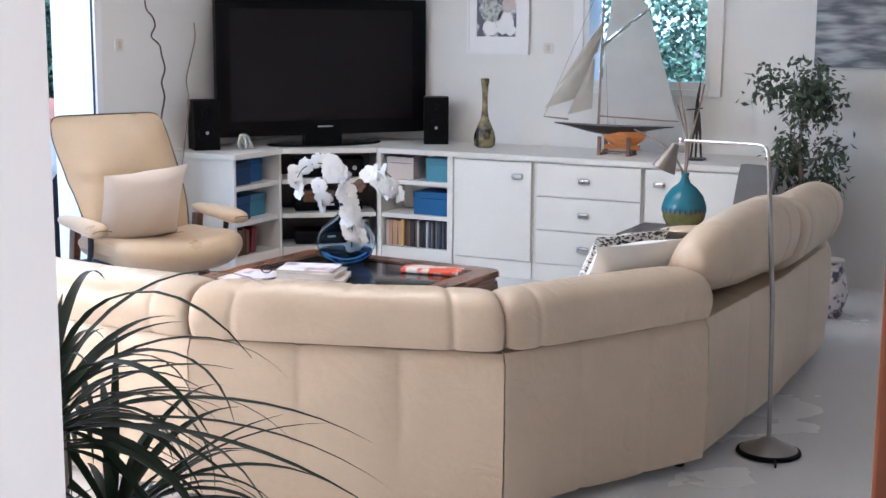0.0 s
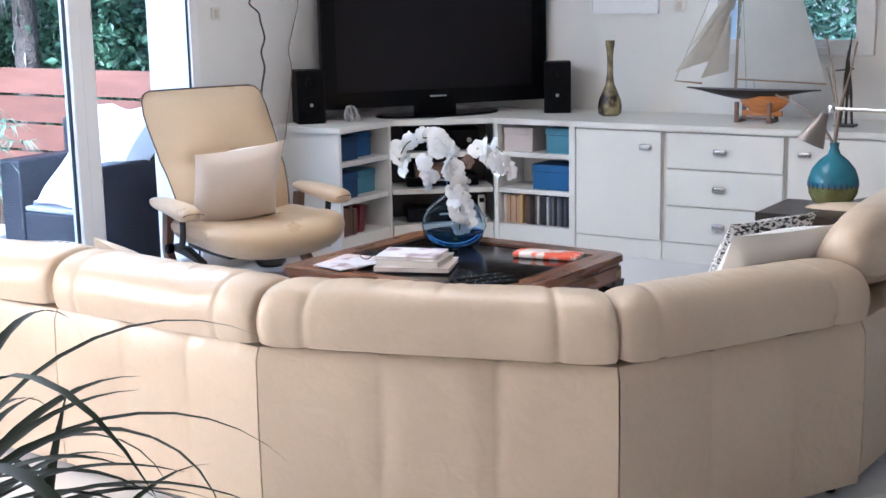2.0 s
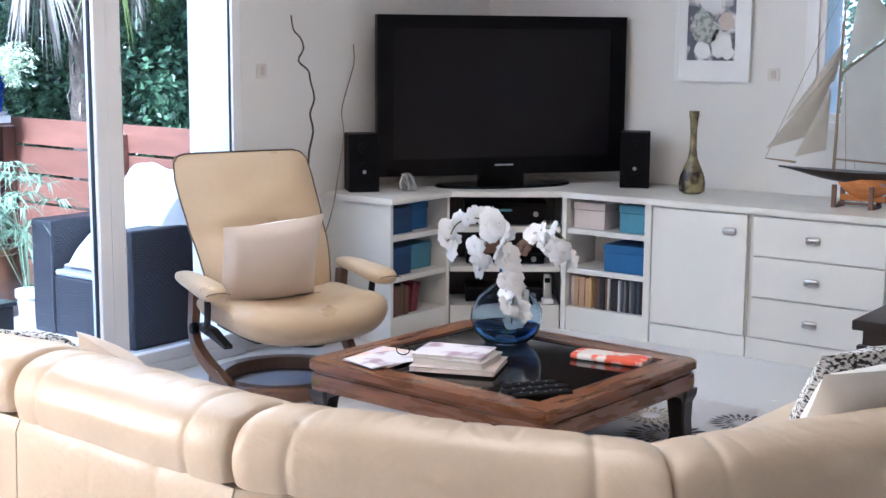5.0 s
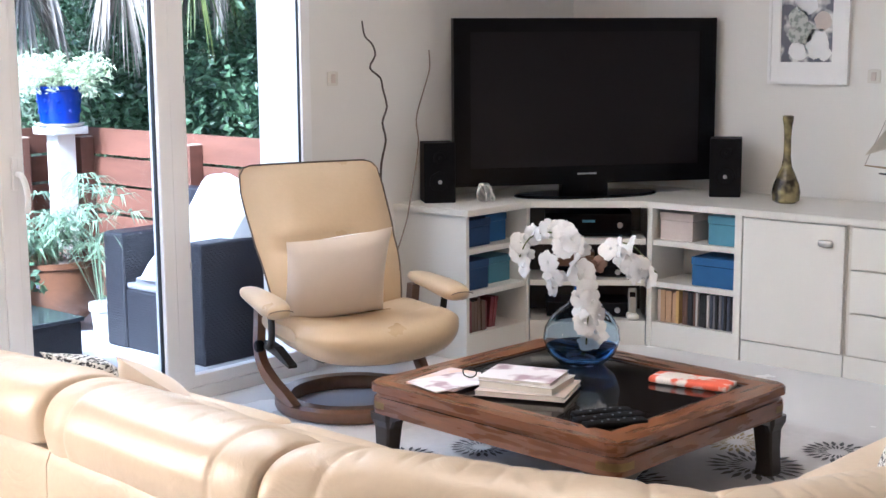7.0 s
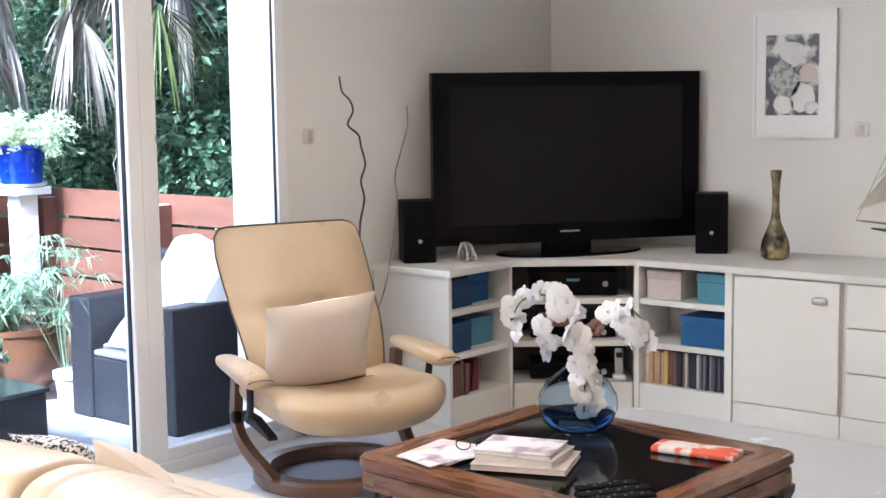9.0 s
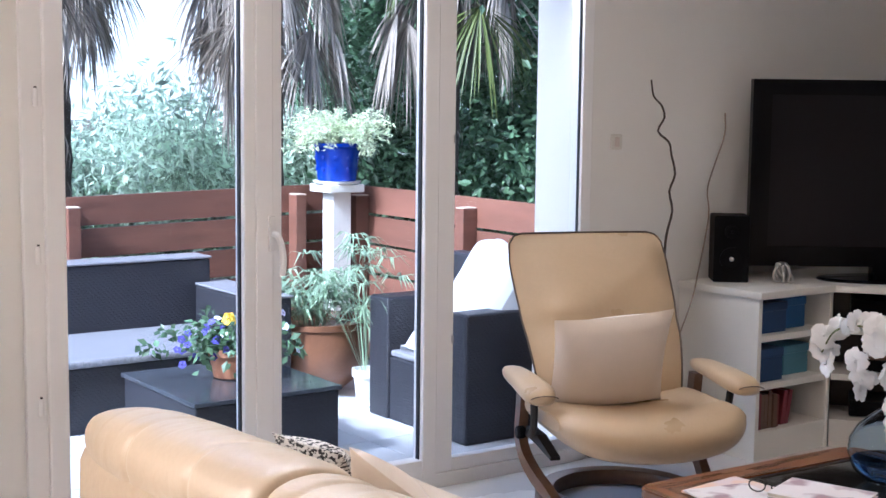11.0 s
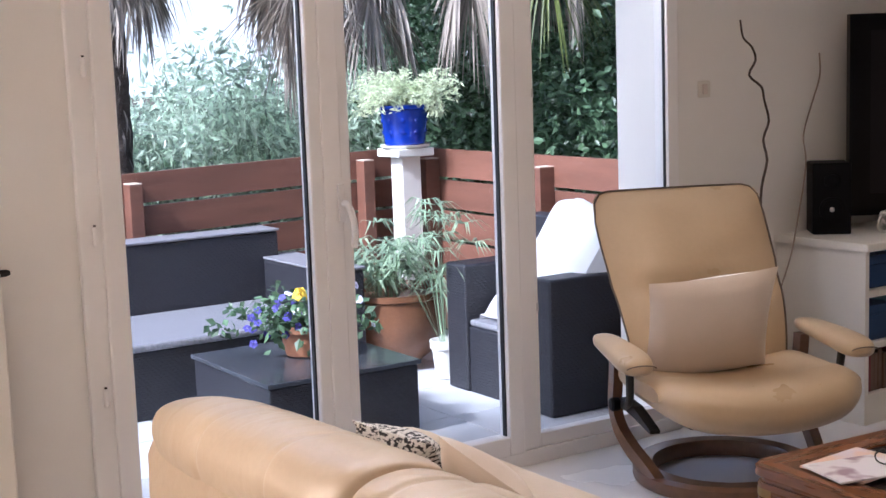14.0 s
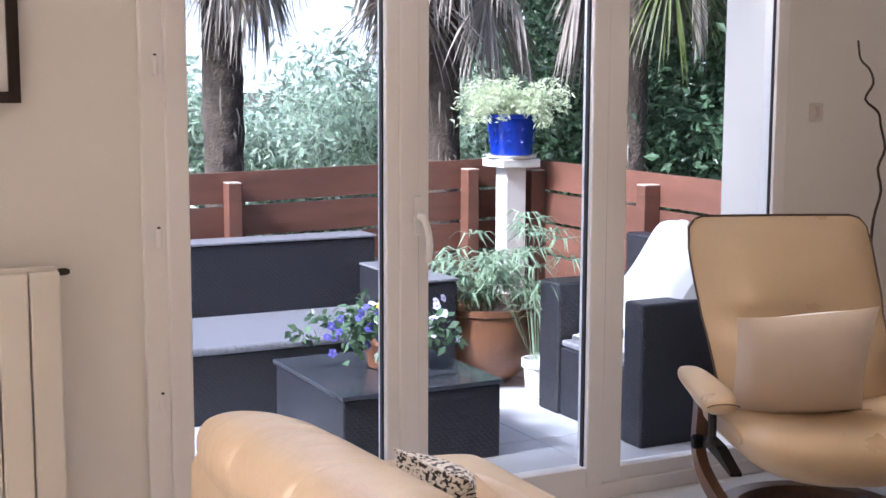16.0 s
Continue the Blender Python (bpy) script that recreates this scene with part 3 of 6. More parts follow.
part("armrest", rounded(0.50, 0.64, -4.27, -3.60, 0.08, 0.37, 0.06, 6, 0.01), M_LEATHER, sofa, smooth=True)
part("armrest", rounded(2.92, 3.69, -1.66, -1.50, 0.08, 0.52, 0.06, 6, 0.01), M_LEATHER, sofa, smooth=True)
for x, y in ((0.62, -4.22), (1.56, -4.22), (2.40, -4.24), (3.22, -3.98), (3.57, -3.34), (3.63, -2.44), (3.62, -1.62), (0.62, -3.60), (1.5, -3.6), (3.0, -2.4), (3.0, -1.60)):
    part("leg", lathe([(0.016, 0), (0.018, 0.005), (0.022, 0.085)], 12, centre=(x, y)), M_DARKMETAL, sofa)


# ---- recliner ----
CHAIR = (0.555, -2.285, 0, -21)
ch = thing("recliner_chair", "tan leather swivel recliner with a bent wood ring base", "armchair", CHAIR[:3], CHAIR[3])
ring = bmesh.new()
secs = []
for k in range(37):
    a = 2 * math.pi * k / 36
    secs.append([Vector((r * math.cos(a), r * math.sin(a), z)) for r, z in ((0.245, 0.004), (0.305, 0.004), (0.312, 0.016), (0.312, 0.048), (0.300, 0.060), (0.245, 0.060), (0.238, 0.048), (0.238, 0.016))])
part("base_ring", loft(secs), M_WOODB, ch, "", True)


def chair_back(s, t):
    """A point on the front of the back: s across -1..1, t up 0..1."""
    x = -0.14 - 0.275 * t + 0.03 * math.sin(t * 5.2)
    z = 0.33 + 0.622 * t
    w = 0.27 + 0.05 * math.sin(min(1, t * 1.15) * math.pi / 2)
    crease = 0.030 * math.exp(-((t - 0.47 - 0.03 * s * s) / 0.05) ** 2) * (1 - 0.6 * s * s) - 0.018 * math.exp(-((t - 0.74) / 0.15) ** 2) * (1 - s * s)
    return x + 0.045 * s * s * (1 - 0.5 * t) - crease, s * w, z


def slab(front, depth, nu=14, nv=18, corner=0.16, puff=0.03):
    b = bmesh.new()
    grid = {}
    for side in (0, 1):
        for i in range(nu + 1):
            for j in range(nv + 1):
                u, v = 2 * i / nu - 1, j / nv
                vv = 2 * v - 1
                eu, ev = max(0, abs(u) - (1 - corner)) / corner, max(0, abs(vv) - (1 - corner)) / corner
                k = 1.0
                if eu > 0 and ev > 0:
                    k = max(eu, ev) / math.hypot(eu, ev)
                uu = math.copysign(1 - corner + corner * eu * k, u) if eu > 0 else u
                v2 = math.copysign(1 - corner + corner * ev * k, vv) if ev > 0 else vv
                x, y, z = front(uu, (v2 + 1) / 2)
                edge = max(0, (1 - abs(u) ** 5)) * max(0, (1 - abs(vv) ** 7))
                x += (depth / 2) * edge * (1 if side else -1) + (puff * edge * noise.noise(Vector((y * 5, z * 5, 2.0))) if side else 0)
                if side == 1 and (i in (0, nu) or j in (0, nv)):
                    grid[side, i, j] = grid[0, i, j]
                else:
                    grid[side, i, j] = b.verts.new((x, y, z))
    for side in (0, 1):
        for i in range(nu):
            for j in range(nv):
                f = [grid[side, i, j], grid[side, i + 1, j], grid[side, i + 1, j + 1], grid[side, i, j + 1]]
                if len(set(f)) > 2:
                    b.faces.new(f)
    return b


part("backrest", slab(chair_back, 0.13), M_LEATHER_T, ch, "", True, 70)
edge = [chair_back(s, t) for s, t in [(-1, k / 12) for k in range(1, 11)]] + [chair_back(-0.97, 0.94), chair_back(-0.90, 0.985), chair_back(-0.8, 1.0)] + [chair_back(-0.8 + k * 0.2, 1.0) for k in range(1, 8)] + [chair_back(0.8, 1.0), chair_back(0.90, 0.985), chair_back(0.97, 0.94)] + [chair_back(1, 1 - k / 12) for k in range(2, 12)]
part("piping", tube([(x + 0.002, y * 1.004, z + 0.002) for x, y, z in edge], 0.0035, 6), M_PIPING, ch, "dark piped edge", True)
secs = []
SEATP = prof([(-0.20, 0.30), (-0.18, 0.365), (-0.05, 0.375), (0.12, 0.378), (0.27, 0.392), (0.37, 0.385), (0.425, 0.345), (0.43, 0.29), (0.38, 0.245), (0.25, 0.232), (0.05, 0.238), (-0.15, 0.25)])
for k in range(41):
    s = math.sin((k / 40 - 0.5) * math.pi)
    kk = max(0.10, (1 - abs(s) ** 5.5)) ** 0.5
    q = noise.noise(Vector((s * 3, 4.2, 0))) * 0.006
    secs.append([Vector((0.12 + (d - 0.12) * (0.50 + 0.50 * kk) - 0.05 * s * s * (d > 0.2), s * 0.345, 0.33 + (z - 0.325) * kk + 0.042 * s * s + q * max(0.0, min(1.0, (z - 0.33) / 0.05)))) for d, z in SEATP])
part("seat", loft(secs), M_LEATHER_T, ch, "", True, 70)
part("seat_pan", rounded(-0.2, 0.22, -0.22, 0.22, 0.235, 0.268, 0.015, 4), M_DARKMETAL, ch, "", True)


def arm_pad(s):
    """A long pad, thick and rounded in front, thin behind."""
    secs = []
    for k in range(25):
        u = k / 24
        end = math.sqrt(max(0.0, 1 - (2 * abs(u - 0.5)) ** 5)) * 0.86 + 0.14
        x = -0.20 + 0.44 * u
        hw, hh = (0.042 + 0.022 * u) * end, (0.024 + 0.014 * u) * end
        zc, yc = 0.476 - 0.022 * u * u, s * (0.372 + 0.012 * u)
        secs.append([Vector((x, yc + hw * math.copysign(abs(math.cos(a)) ** 0.75, math.cos(a)), zc + hh * math.copysign(abs(math.sin(a)) ** 0.8, math.sin(a)))) for a in [6.2832 * i / 18 for i in range(18)]])
    return loft(secs)


for s in (-1, 1):
    pad = part("armrest", arm_pad(s), M_LEATHER_T, ch, "padded leather arm", True, 70)
    part("seam", tube([(0.235, s * 0.384 + 0.05 * math.cos(a), 0.455 + 0.012 * math.sin(a)) for a in [0.2 + 2.74 * k / 10 for k in range(11)]], 0.002, 5), M_PIPING, pad)
    part("arm_support", tube(spline([(0.10, s * 0.375, 0.44), (0.09, s * 0.37, 0.37), (0.055, s * 0.36, 0.31), (-0.02, s * 0.345, 0.275), (-0.06, s * 0.34, 0.27)]), 0.014, 8), M_DARKMETAL, ch, "black metal arm support", True)
    part("seat_bracket", loft([[Vector((x, s * y, z + h * q)) for q, y in ((-1, 0.30), (1, 0.30), (1, 0.335), (-1, 0.335))] for x, z, h in ((-0.10, 0.268, 0.016), (0.02, 0.262, 0.018), (0.17, 0.232, 0.006))]), M_DARKMETAL, ch)
    part("base_arm", loft([[Vector((p.x + wx * a, p.y + 0.017 * b, p.z + wz * a)) for a, b in ((-1, -1), (1, -1), (1, 1), (-1, 1))] for p, wx, wz in [(q, 0.026 * math.cos(t), 0.026 * math.sin(t)) for q, t in zip(spline([(-0.115, s * 0.340, 0.452), (-0.13, s * 0.34, 0.34), (-0.135, s * 0.342, 0.25), (-0.10, s * 0.338, 0.18), (-0.02, s * 0.325, 0.125), (0.06, s * 0.305, 0.085), (0.10, s * 0.285, 0.055)], 5), [0.0, 0.0, 0.0, 0.02, 0.03, 0.05, 0.05, 0.06, 0.08, 0.1, 0.15, 0.22, 0.3, 0.42, 0.55, 0.68, 0.8, 0.9, 0.98, 1.02, 1.04, 1.03, 1.0, 0.95, 0.9, 0.8, 0.7, 0.6, 0.5, 0.4, 0.3])]]), M_WOODB, ch, "walnut bent wood arm", True, 50)
    part("lever_knob", lathe([(0.02, 0), (0.024, 0.006), (0.024, 0.026), (0.018, 0.032)], 12), M_BLACK, ch, "", True).matrix_basis = pose(-0.07, s * 0.35, 0.27, -90 * s, 0, 0)
cush = solo("cushion", pillow(0.43, 0.41, 0.13, 16, 0.06), M_FABRIC, "cream square cushion resting on the recliner", "cushion", smooth=True, m=pose(CHAIR[0], CHAIR[1], 0, 0, 0, CHAIR[3]) @ pose(0.0, -0.075, 0.366, 0, 0, 88) @ pose(0, 0, 0, 27, 0, 0) @ pose(0, 0, 0, 0, -5, 0))


# ---- coffee table ----
ct = thing("coffee_table", "low square dark wood coffee table with a smoked glass top", "coffee table", (1.762, -2.415, 0), -3.3)
W2, D2, TZ = 0.532, 0.474, 0.318


def rail(w, d, r, width, side, z0, z1, bev):
    """One mitred side of a frame with rounded outer corners."""
    swap = side % 2
    hw, hd = (d, w) if swap else (w, d)
    c = hw - r
    arc = [(c + r * math.sin(a), -(hd - r) - r * math.cos(a)) for a in [math.pi / 4 * k / 4 for k in range(5)]]
    pts = [(-x, y) for x, y in reversed(arc)] + arc + [(hw - width, -hd + width), (-hw + width, -hd + width)]
    bm = bmesh.new()
    low, top = [[bm.verts.new((x, y, z)) for x, y in pts] for z in (z0, z1)]
    bm.faces.new(low[::-1])
    cap = bm.faces.new(top)
    n = len(pts)
    for k in range(n):
        bm.faces.new((low[k], low[(k + 1) % n], top[(k + 1) % n], top[k]))
    if bev:
        bmesh.ops.bevel(bm, geom=[e for e in cap.edges if e.verts[0] in top[:10] and e.verts[1] in top[:10] and (e.verts[0].co - e.verts[1].co).length > 1e-4 and not {e.verts[0], e.verts[1]} == {top[0], top[9]}], offset=bev, segments=2, affect='EDGES')
    return moved(bm, Matrix.Rotation(math.pi / 2 * side, 4, 'Z'))


for side in range(4):
    wood = M_WOODY if side % 2 else M_WOODD
    part("top_rail", rail(W2, D2, 0.05, 0.10, side, 0.290, TZ, 0.006), wood, ct)
    part("waist", rail(W2 - 0.014, D2 - 0.014, 0.045, 0.03, side, 0.272, 0.2895, 0), wood, ct)
    part("apron", rail(W2 - 0.006, D2 - 0.006, 0.048, 0.03, side, 0.214, 0.2715, 0.004), wood, ct)
part("backing_board", box(-W2 + 0.101, W2 - 0.101, -D2 + 0.101, D2 - 0.101, 0.293, 0.300), M_EBONY, ct)
part("glass_top", box(-W2 + 0.118, W2 - 0.118, -D2 + 0.118, D2 - 0.118, 0.3005, 0.3105, 0.001, 1), M_SMOKE, ct, "smoked dark glass")
part("beading", box(-W2 + 0.101, W2 - 0.101, -D2 + 0.101, -D2 + 0.117, 0.3005, 0.313, 0.002), M_EBONY, ct)
part("beading", box(-W2 + 0.101, W2 - 0.101, D2 - 0.117, D2 - 0.101, 0.3005, 0.313, 0.002), M_EBONY, ct)
for sx in (-1, 1):
    part("beading", box(sx * (W2 - 0.109) - 0.008, sx * (W2 - 0.109) + 0.008, -D2 + 0.118, D2 - 0.118, 0.3005, 0.313, 0.002), M_EBONY, ct)
    for sy in (-1, 1):
        cx, cy = sx * (W2 - 0.052), sy * (D2 - 0.052)
        lg = [(0.0, 0.0, 0.2135, 0.046), (0.0, 0.0, 0.19, 0.044), (-0.002, -0.002, 0.165, 0.036), (0.0, 0.0, 0.10, 0.032), (0.003, 0.003, 0.05, 0.031), (0.002, 0.002, 0.02, 0.034), (-0.004, -0.004, 0.0, 0.036)]
        leg = part("leg", loft([[Vector((cx + sx * ox + r * a, cy + sy * oy + r * b, z)) for a, b in ((-1, -0.8), (-0.8, -1), (0.8, -1), (1, -0.8), (1, 0.8), (0.8, 1), (-0.8, 1), (-1, 0.8))] for ox, oy, z, r in lg]), M_EBONY, ct, "black lacquered hoof leg")
        for ax, ay in ((1, 0), (0, 1)):
            q = [(0.044, 0.2135), (0.105, 0.2135), (0.085, 0.203), (0.058, 0.192), (0.044, 0.165)]
            bm = bmesh.new()
            off = 0.026
            v = [[bm.verts.new((cx - sx * (u * ax) + (sx * (off + t) if ay else 0), cy - sy * (u * ay) + (sy * (off + t) if ax else 0), z)) for u, z in q] for t in (-0.008, 0.008)]
            bm.faces.new(v[0][::-1]), bm.faces.new(v[1])
            for k in range(5):
                bm.faces.new((v[0][k], v[0][(k + 1) % 5], v[1][(k + 1) % 5], v[1][k]))
            part("spandrel", bm, M_EBONY, leg)
        px, py = sx * (W2 - 0.054), sy * (D2 - 0.054)
        arc = [(px + sx * 0.0495 * math.cos(a), py + sy * 0.0495 * math.sin(a)) for a in [math.pi / 2 * k / 8 for k in range(9)]]
        arc = [(arc[0][0], py - sy * 0.03)] + arc + [(px - sx * 0.03, arc[-1][1])]
        bm = bmesh.new()
        v = [[bm.verts.new((x, y, z)) for x, y in arc] for z in (0.232, 0.256)]
        for k in range(len(arc) - 1):
            bm.faces.new((v[0][k], v[0][k + 1], v[1][k + 1], v[1][k]))
        bmesh.ops.solidify(bm, geom=list(bm.faces), thickness=0.0015)
        part("corner_mount", bm, M_BRASS, ct, "aged brass corner mount", True)


# ---- television and speakers ----
tv = thing("television", "large black flat television on a stand", "television", (0.515, -0.60, CT), -35.2)
part("bezel", wall_with_hole("x", -0.035, 0.012, -0.675, 0.675, 0.06, 0.865, [(-0.592, 0.592, 0.145, 0.80)]), M_GLOSSBLACK, tv)
part("back_shell", rounded(-0.10, -0.036, -0.62, 0.62, 0.10, 0.83, 0.03, 4), M_BLACK, tv)
part("screen", box(-0.034, 0.002, -0.5915, 0.5915, 0.1455, 0.7995), M_SCREEN, tv, "dark switched-off screen")
part("neck", box(-0.07, -0.01, -0.12, 0.12, 0.012, 0.10, 0.006), M_GLOSSBLACK, tv)
stand = lathe([(0.36, 0.0), (0.37, 0.006), (0.36, 0.014), (0.15, 0.02)], 40)
part("base", moved(stand, Matrix.Diagonal((0.42, 1.0, 1, 1))), M_GLOSSBLACK, tv, "", True)
part("maker_mark", box(0.012, 0.0135, -0.05, 0.05, 0.105, 0.113), M_STEEL, tv, "small pale maker's mark")


def speaker(loc, rz, label):
    s = thing("speaker", label, "speaker", loc, rz, "speakers beside the television")
    part("cabinet", box(-0.16, 0.0, -0.075, 0.075, 0, 0.285, 0.006), M_BLACK, s)
    for z, r in ((0.10, 0.05), (0.215, 0.032)):
        c = part("driver", lathe([(r, 0), (r, 0.006), (r * 0.85, 0.008), (r * 0.75, 0.003)], 20), M_BLACK, s, "", True)
        c.matrix_basis = pose(0, 0, z, 0, 90, 0)
        part("dust_cap", lathe([(r * 0.2, 0.003), (r * 0.17, 0.008), (r * 0.08, 0.010)], 14), M_STEEL if z < 0.15 else M_BLACK, c, "pale metal dust cap" if z < 0.15 else "", True)
    return s


speaker((0.17, -1.30, CT), -40, "black shelf speaker with a pale cone centre")
speaker((1.10, -0.27, CT), -62, "black shelf speaker beside the television")


# ---- more materials ----
M_NAVY = mat("navy_card", (0.012, 0.045, 0.14), 0.6, var=0.15)
M_TEAL = mat("teal_card", (0.09, 0.24, 0.33), 0.6, var=0.12)
M_BLUEBOX = mat("blue_card", (0.02, 0.10, 0.27), 0.6, var=0.12)
M_BEIGE = mat("beige_card", (0.58, 0.50, 0.45), 0.7, var=0.08)
M_PAPER = mat("paper_pages", (0.74, 0.70, 0.63), 0.8, var=0.06, fine=200)
M_COVER = pattern("printed_cover", (0.80, 0.76, 0.76), (0.36, 0.24, 0.28), 10.0, 0.52, 0.64, 0.35, kind="noise")
M_MAG = pattern("magazine_cover", (0.80, 0.56, 0.40), (0.76, 0.66, 0.66), 9.0, 0.42, 0.58, 0.35, kind="noise")
M_NEWS = pattern("red_white_newspaper", (0.80, 0.74, 0.68), (0.70, 0.12, 0.05), 16.0, 0.47, 0.56, 0.6, kind="noise")
M_SPINES = [mat("spine_%s" % n, c, 0.4, var=0.15) for n, c in (("black", (0.02, 0.02, 0.022)), ("grey", (0.17, 0.17, 0.18)), ("pale", (0.52, 0.50, 0.47)), ("brown", (0.13, 0.07, 0.045)), ("tan", (0.46, 0.30, 0.17)), ("wine", (0.16, 0.02, 0.03)), ("slate", (0.07, 0.085, 0.12)), ("ochre", (0.55, 0.36, 0.12)))]
M_VASE = pattern("mottled_bronze_glass", (0.035, 0.028, 0.02), (0.30, 0.25, 0.11), 14.0, 0.42, 0.62, 0.16, kind="noise")
M_SAIL = mat("cream_sailcloth", (0.80, 0.77, 0.72), 0.85, leafy=0.45, var=0.04, scale=10, fine=300, bump=0.2)
M_HULL = mat("varnished_orange_wood", (0.50, 0.19, 0.04), 0.25, var=0.2, scale=10, stretch=(1, 6, 6), coat=0.5)
M_SPAR = mat("pale_brown_spar", (0.30, 0.22, 0.14), 0.45, var=0.15)
M_STEM = mat("orchid_stem", (0.10, 0.13, 0.04), 0.5, var=0.2)
M_PETAL = mat("white_petal", (0.86, 0.86, 0.86), 0.55, leafy=0.35, var=0.03, scale=20, fine=150, bump=0.1)
M_POTTEAL = pattern("teal_glazed_pottery", (0.045, 0.18, 0.25), (0.03, 0.13, 0.20), 8.0, 0.4, 0.7, 0.12, kind="noise")
M_POTOLIVE = mat("olive_glazed_pottery", (0.16, 0.17, 0.06), 0.2, var=0.3, scale=20)
M_TWIG = mat("dry_twig", (0.26, 0.21, 0.17), 0.8, var=0.2)
M_TWIGDARK = mat("dark_twisted_branch", (0.06, 0.042, 0.032), 0.7, var=0.3)
M_SHADE = mat("brushed_lamp_head", (0.25, 0.23, 0.21), 0.35, 0.7, var=0.1)
M_FICUS = mat("ficus_leaf", (0.075, 0.100, 0.055), 0.45, var=0.3, island=0.35)
M_DRAC = mat("dragon_tree_leaf", (0.013, 0.024, 0.011), 0.55, spec=0.3, var=0.3, island=0.3)
M_GREYCLOTH = mat("grey_upholstery", (0.15, 0.145, 0.14), 0.9, var=0.1)
M_RUG = mat("pale_rug", (0.62, 0.61, 0.62), 0.95, var=0.05, scale=30, fine=300, bump=0.6, dist=0.004)
M_RUGDARK = mat("grey_rug_flower", (0.10, 0.10, 0.11), 0.95, var=0.2, scale=40, fine=300)
M_RUGGOLD = mat("gold_rug_flower", (0.30, 0.25, 0.14), 0.95, var=0.2, scale=40, fine=300)
M_IKAT = pattern("black_white_weave", (0.02, 0.02, 0.025), (0.70, 0.69, 0.67), 85.0, 0.43, 0.52, 0.9, stretch=(0.8, 1.0, 2.4), kind="noise")
M_PHOTO = pattern("grey_flower_print", (0.11, 0.11, 0.14), (0.74, 0.72, 0.70), 11.0, 0.46, 0.58, 0.5, kind="noise")
M_MAT = mat("white_mount_card", (0.84, 0.83, 0.82), 0.7, var=0.02)
M_SEA = pattern("grey_sea_painting", (0.12, 0.13, 0.15), (0.42, 0.43, 0.45), 5.0, 0.38, 0.66, 0.6, stretch=(1, 1, 5), kind="noise")
M_TERRA = mat("terracotta", (0.31, 0.14, 0.075), 0.6, var=0.25, scale=5, bump=0.2)
M_WPOT = mat("white_glazed_pot", (0.70, 0.69, 0.66), 0.4, var=0.06)
M_FLORAL = pattern("floral_white_ceramic", (0.72, 0.66, 0.66), (0.10, 0.07, 0.12), 24.0, 0.5, 0.6, 0.3, kind="noise")


# ---- what stands in the shelves ----
def carton(x0, x1, y0, y1, z0, z1, m, label):
    c = thing("storage_box", label, "box", ((x0 + x1) / 2, (y0 + y1) / 2, z0), 0, "boxes on the shelves")
    hx, hy = (x1 - x0) / 2, (y1 - y0) / 2
    part("body", box(-hx, hx, -hy, hy, 0, (z1 - z0) * 0.72, 0.003), m, c)
    part("lid", box(-hx - 0.003, hx + 0.003, -hy - 0.003, hy + 0.003, (z1 - z0) * 0.72 + 0.001, z1 - z0, 0.003), m, c)


carton(0.17, 0.40, -1.395, -1.21, 0.519, 0.645, M_NAVY, "dark blue card storage box with a lid")
carton(0.12, 0.36, -1.195, -1.04, 0.519, 0.65, M_BLUEBOX, "blue card storage box with a lid")
carton(0.20, 0.41, -1.395, -1.235, 0.319, 0.455, M_NAVY, "dark blue card storage box on a shelf")
carton(0.12, 0.36, -1.17, -1.01, 0.319, 0.445, M_TEAL, "teal card storage box on a shelf")
carton(0.935, 1.11, -0.58, -0.40, 0.519, 0.65, M_BEIGE, "beige card storage box with a lid")
carton(1.20, 1.345, -0.59, -0.40, 0.519, 0.655, M_TEAL, "teal card storage box with a lid")
carton(1.12, 1.345, -0.595, -0.40, 0.319, 0.455, M_BLUEBOX, "large blue card storage box on a shelf")


def books(x, y, z, dx, dy, count, hmin, hmax, depth, mats, name, label, category, seed, along="x", lean=0.0):
    rnd = random.Random(seed)
    pos = 0.0
    for k in range(count):
        w = rnd.uniform(*dx)
        h = rnd.uniform(hmin, hmax)
        mt = rnd.choice(mats)
        if along == "x":
            ob = solo(name, box(0, w - 0.001, 0, depth, 0, h, 0.0015, 1), mt, label, category, group="row on the shelf", m=pose(x + pos, y + rnd.uniform(0, 0.012), z, 0, lean * rnd.random(), 0))
        else:
            ob = solo(name, box(-depth, 0, 0, w - 0.001, 0, h, 0.0015, 1), mt, label, category, group="row on the shelf", m=pose(x - rnd.uniform(0, 0.012), y + pos, z, lean * rnd.random(), 0, 0))
        pos += w + 0.0004


books(0.925, -0.59, 0.121, (0.018, 0.034), 0, 5, 0.145, 0.165, 0.15, [M_SPINES[7], M_SPINES[7], M_BEIGE, M_SPINES[4]], "book", "tan and ochre book upright on a shelf", "book", 3)
books(1.065, -0.59, 0.121, (0.0135, 0.0155), 0, 18, 0.158, 0.163, 0.13, [M_SPINES[0], M_SPINES[0], M_SPINES[1], M_SPINES[2], M_SPINES[6], M_SPINES[0], M_SPINES[3]], "film_case", "slim dark film case upright on a shelf", "film case", 5)
books(0.42, -1.405, 0.121, (0.018, 0.03), 0, 7, 0.13, 0.16, 0.16, [M_SPINES[3], M_SPINES[2], M_SPINES[0], M_SPINES[3], M_SPINES[5]], "book", "dark brown book upright on a shelf", "book", 8, "y")
books(0.40, -1.22, 0.121, (0.02, 0.035), 0, 2, 0.14, 0.155, 0.16, [M_SPINES[5]], "book", "wine red book leaning on a shelf", "book", 9, "y", -12)


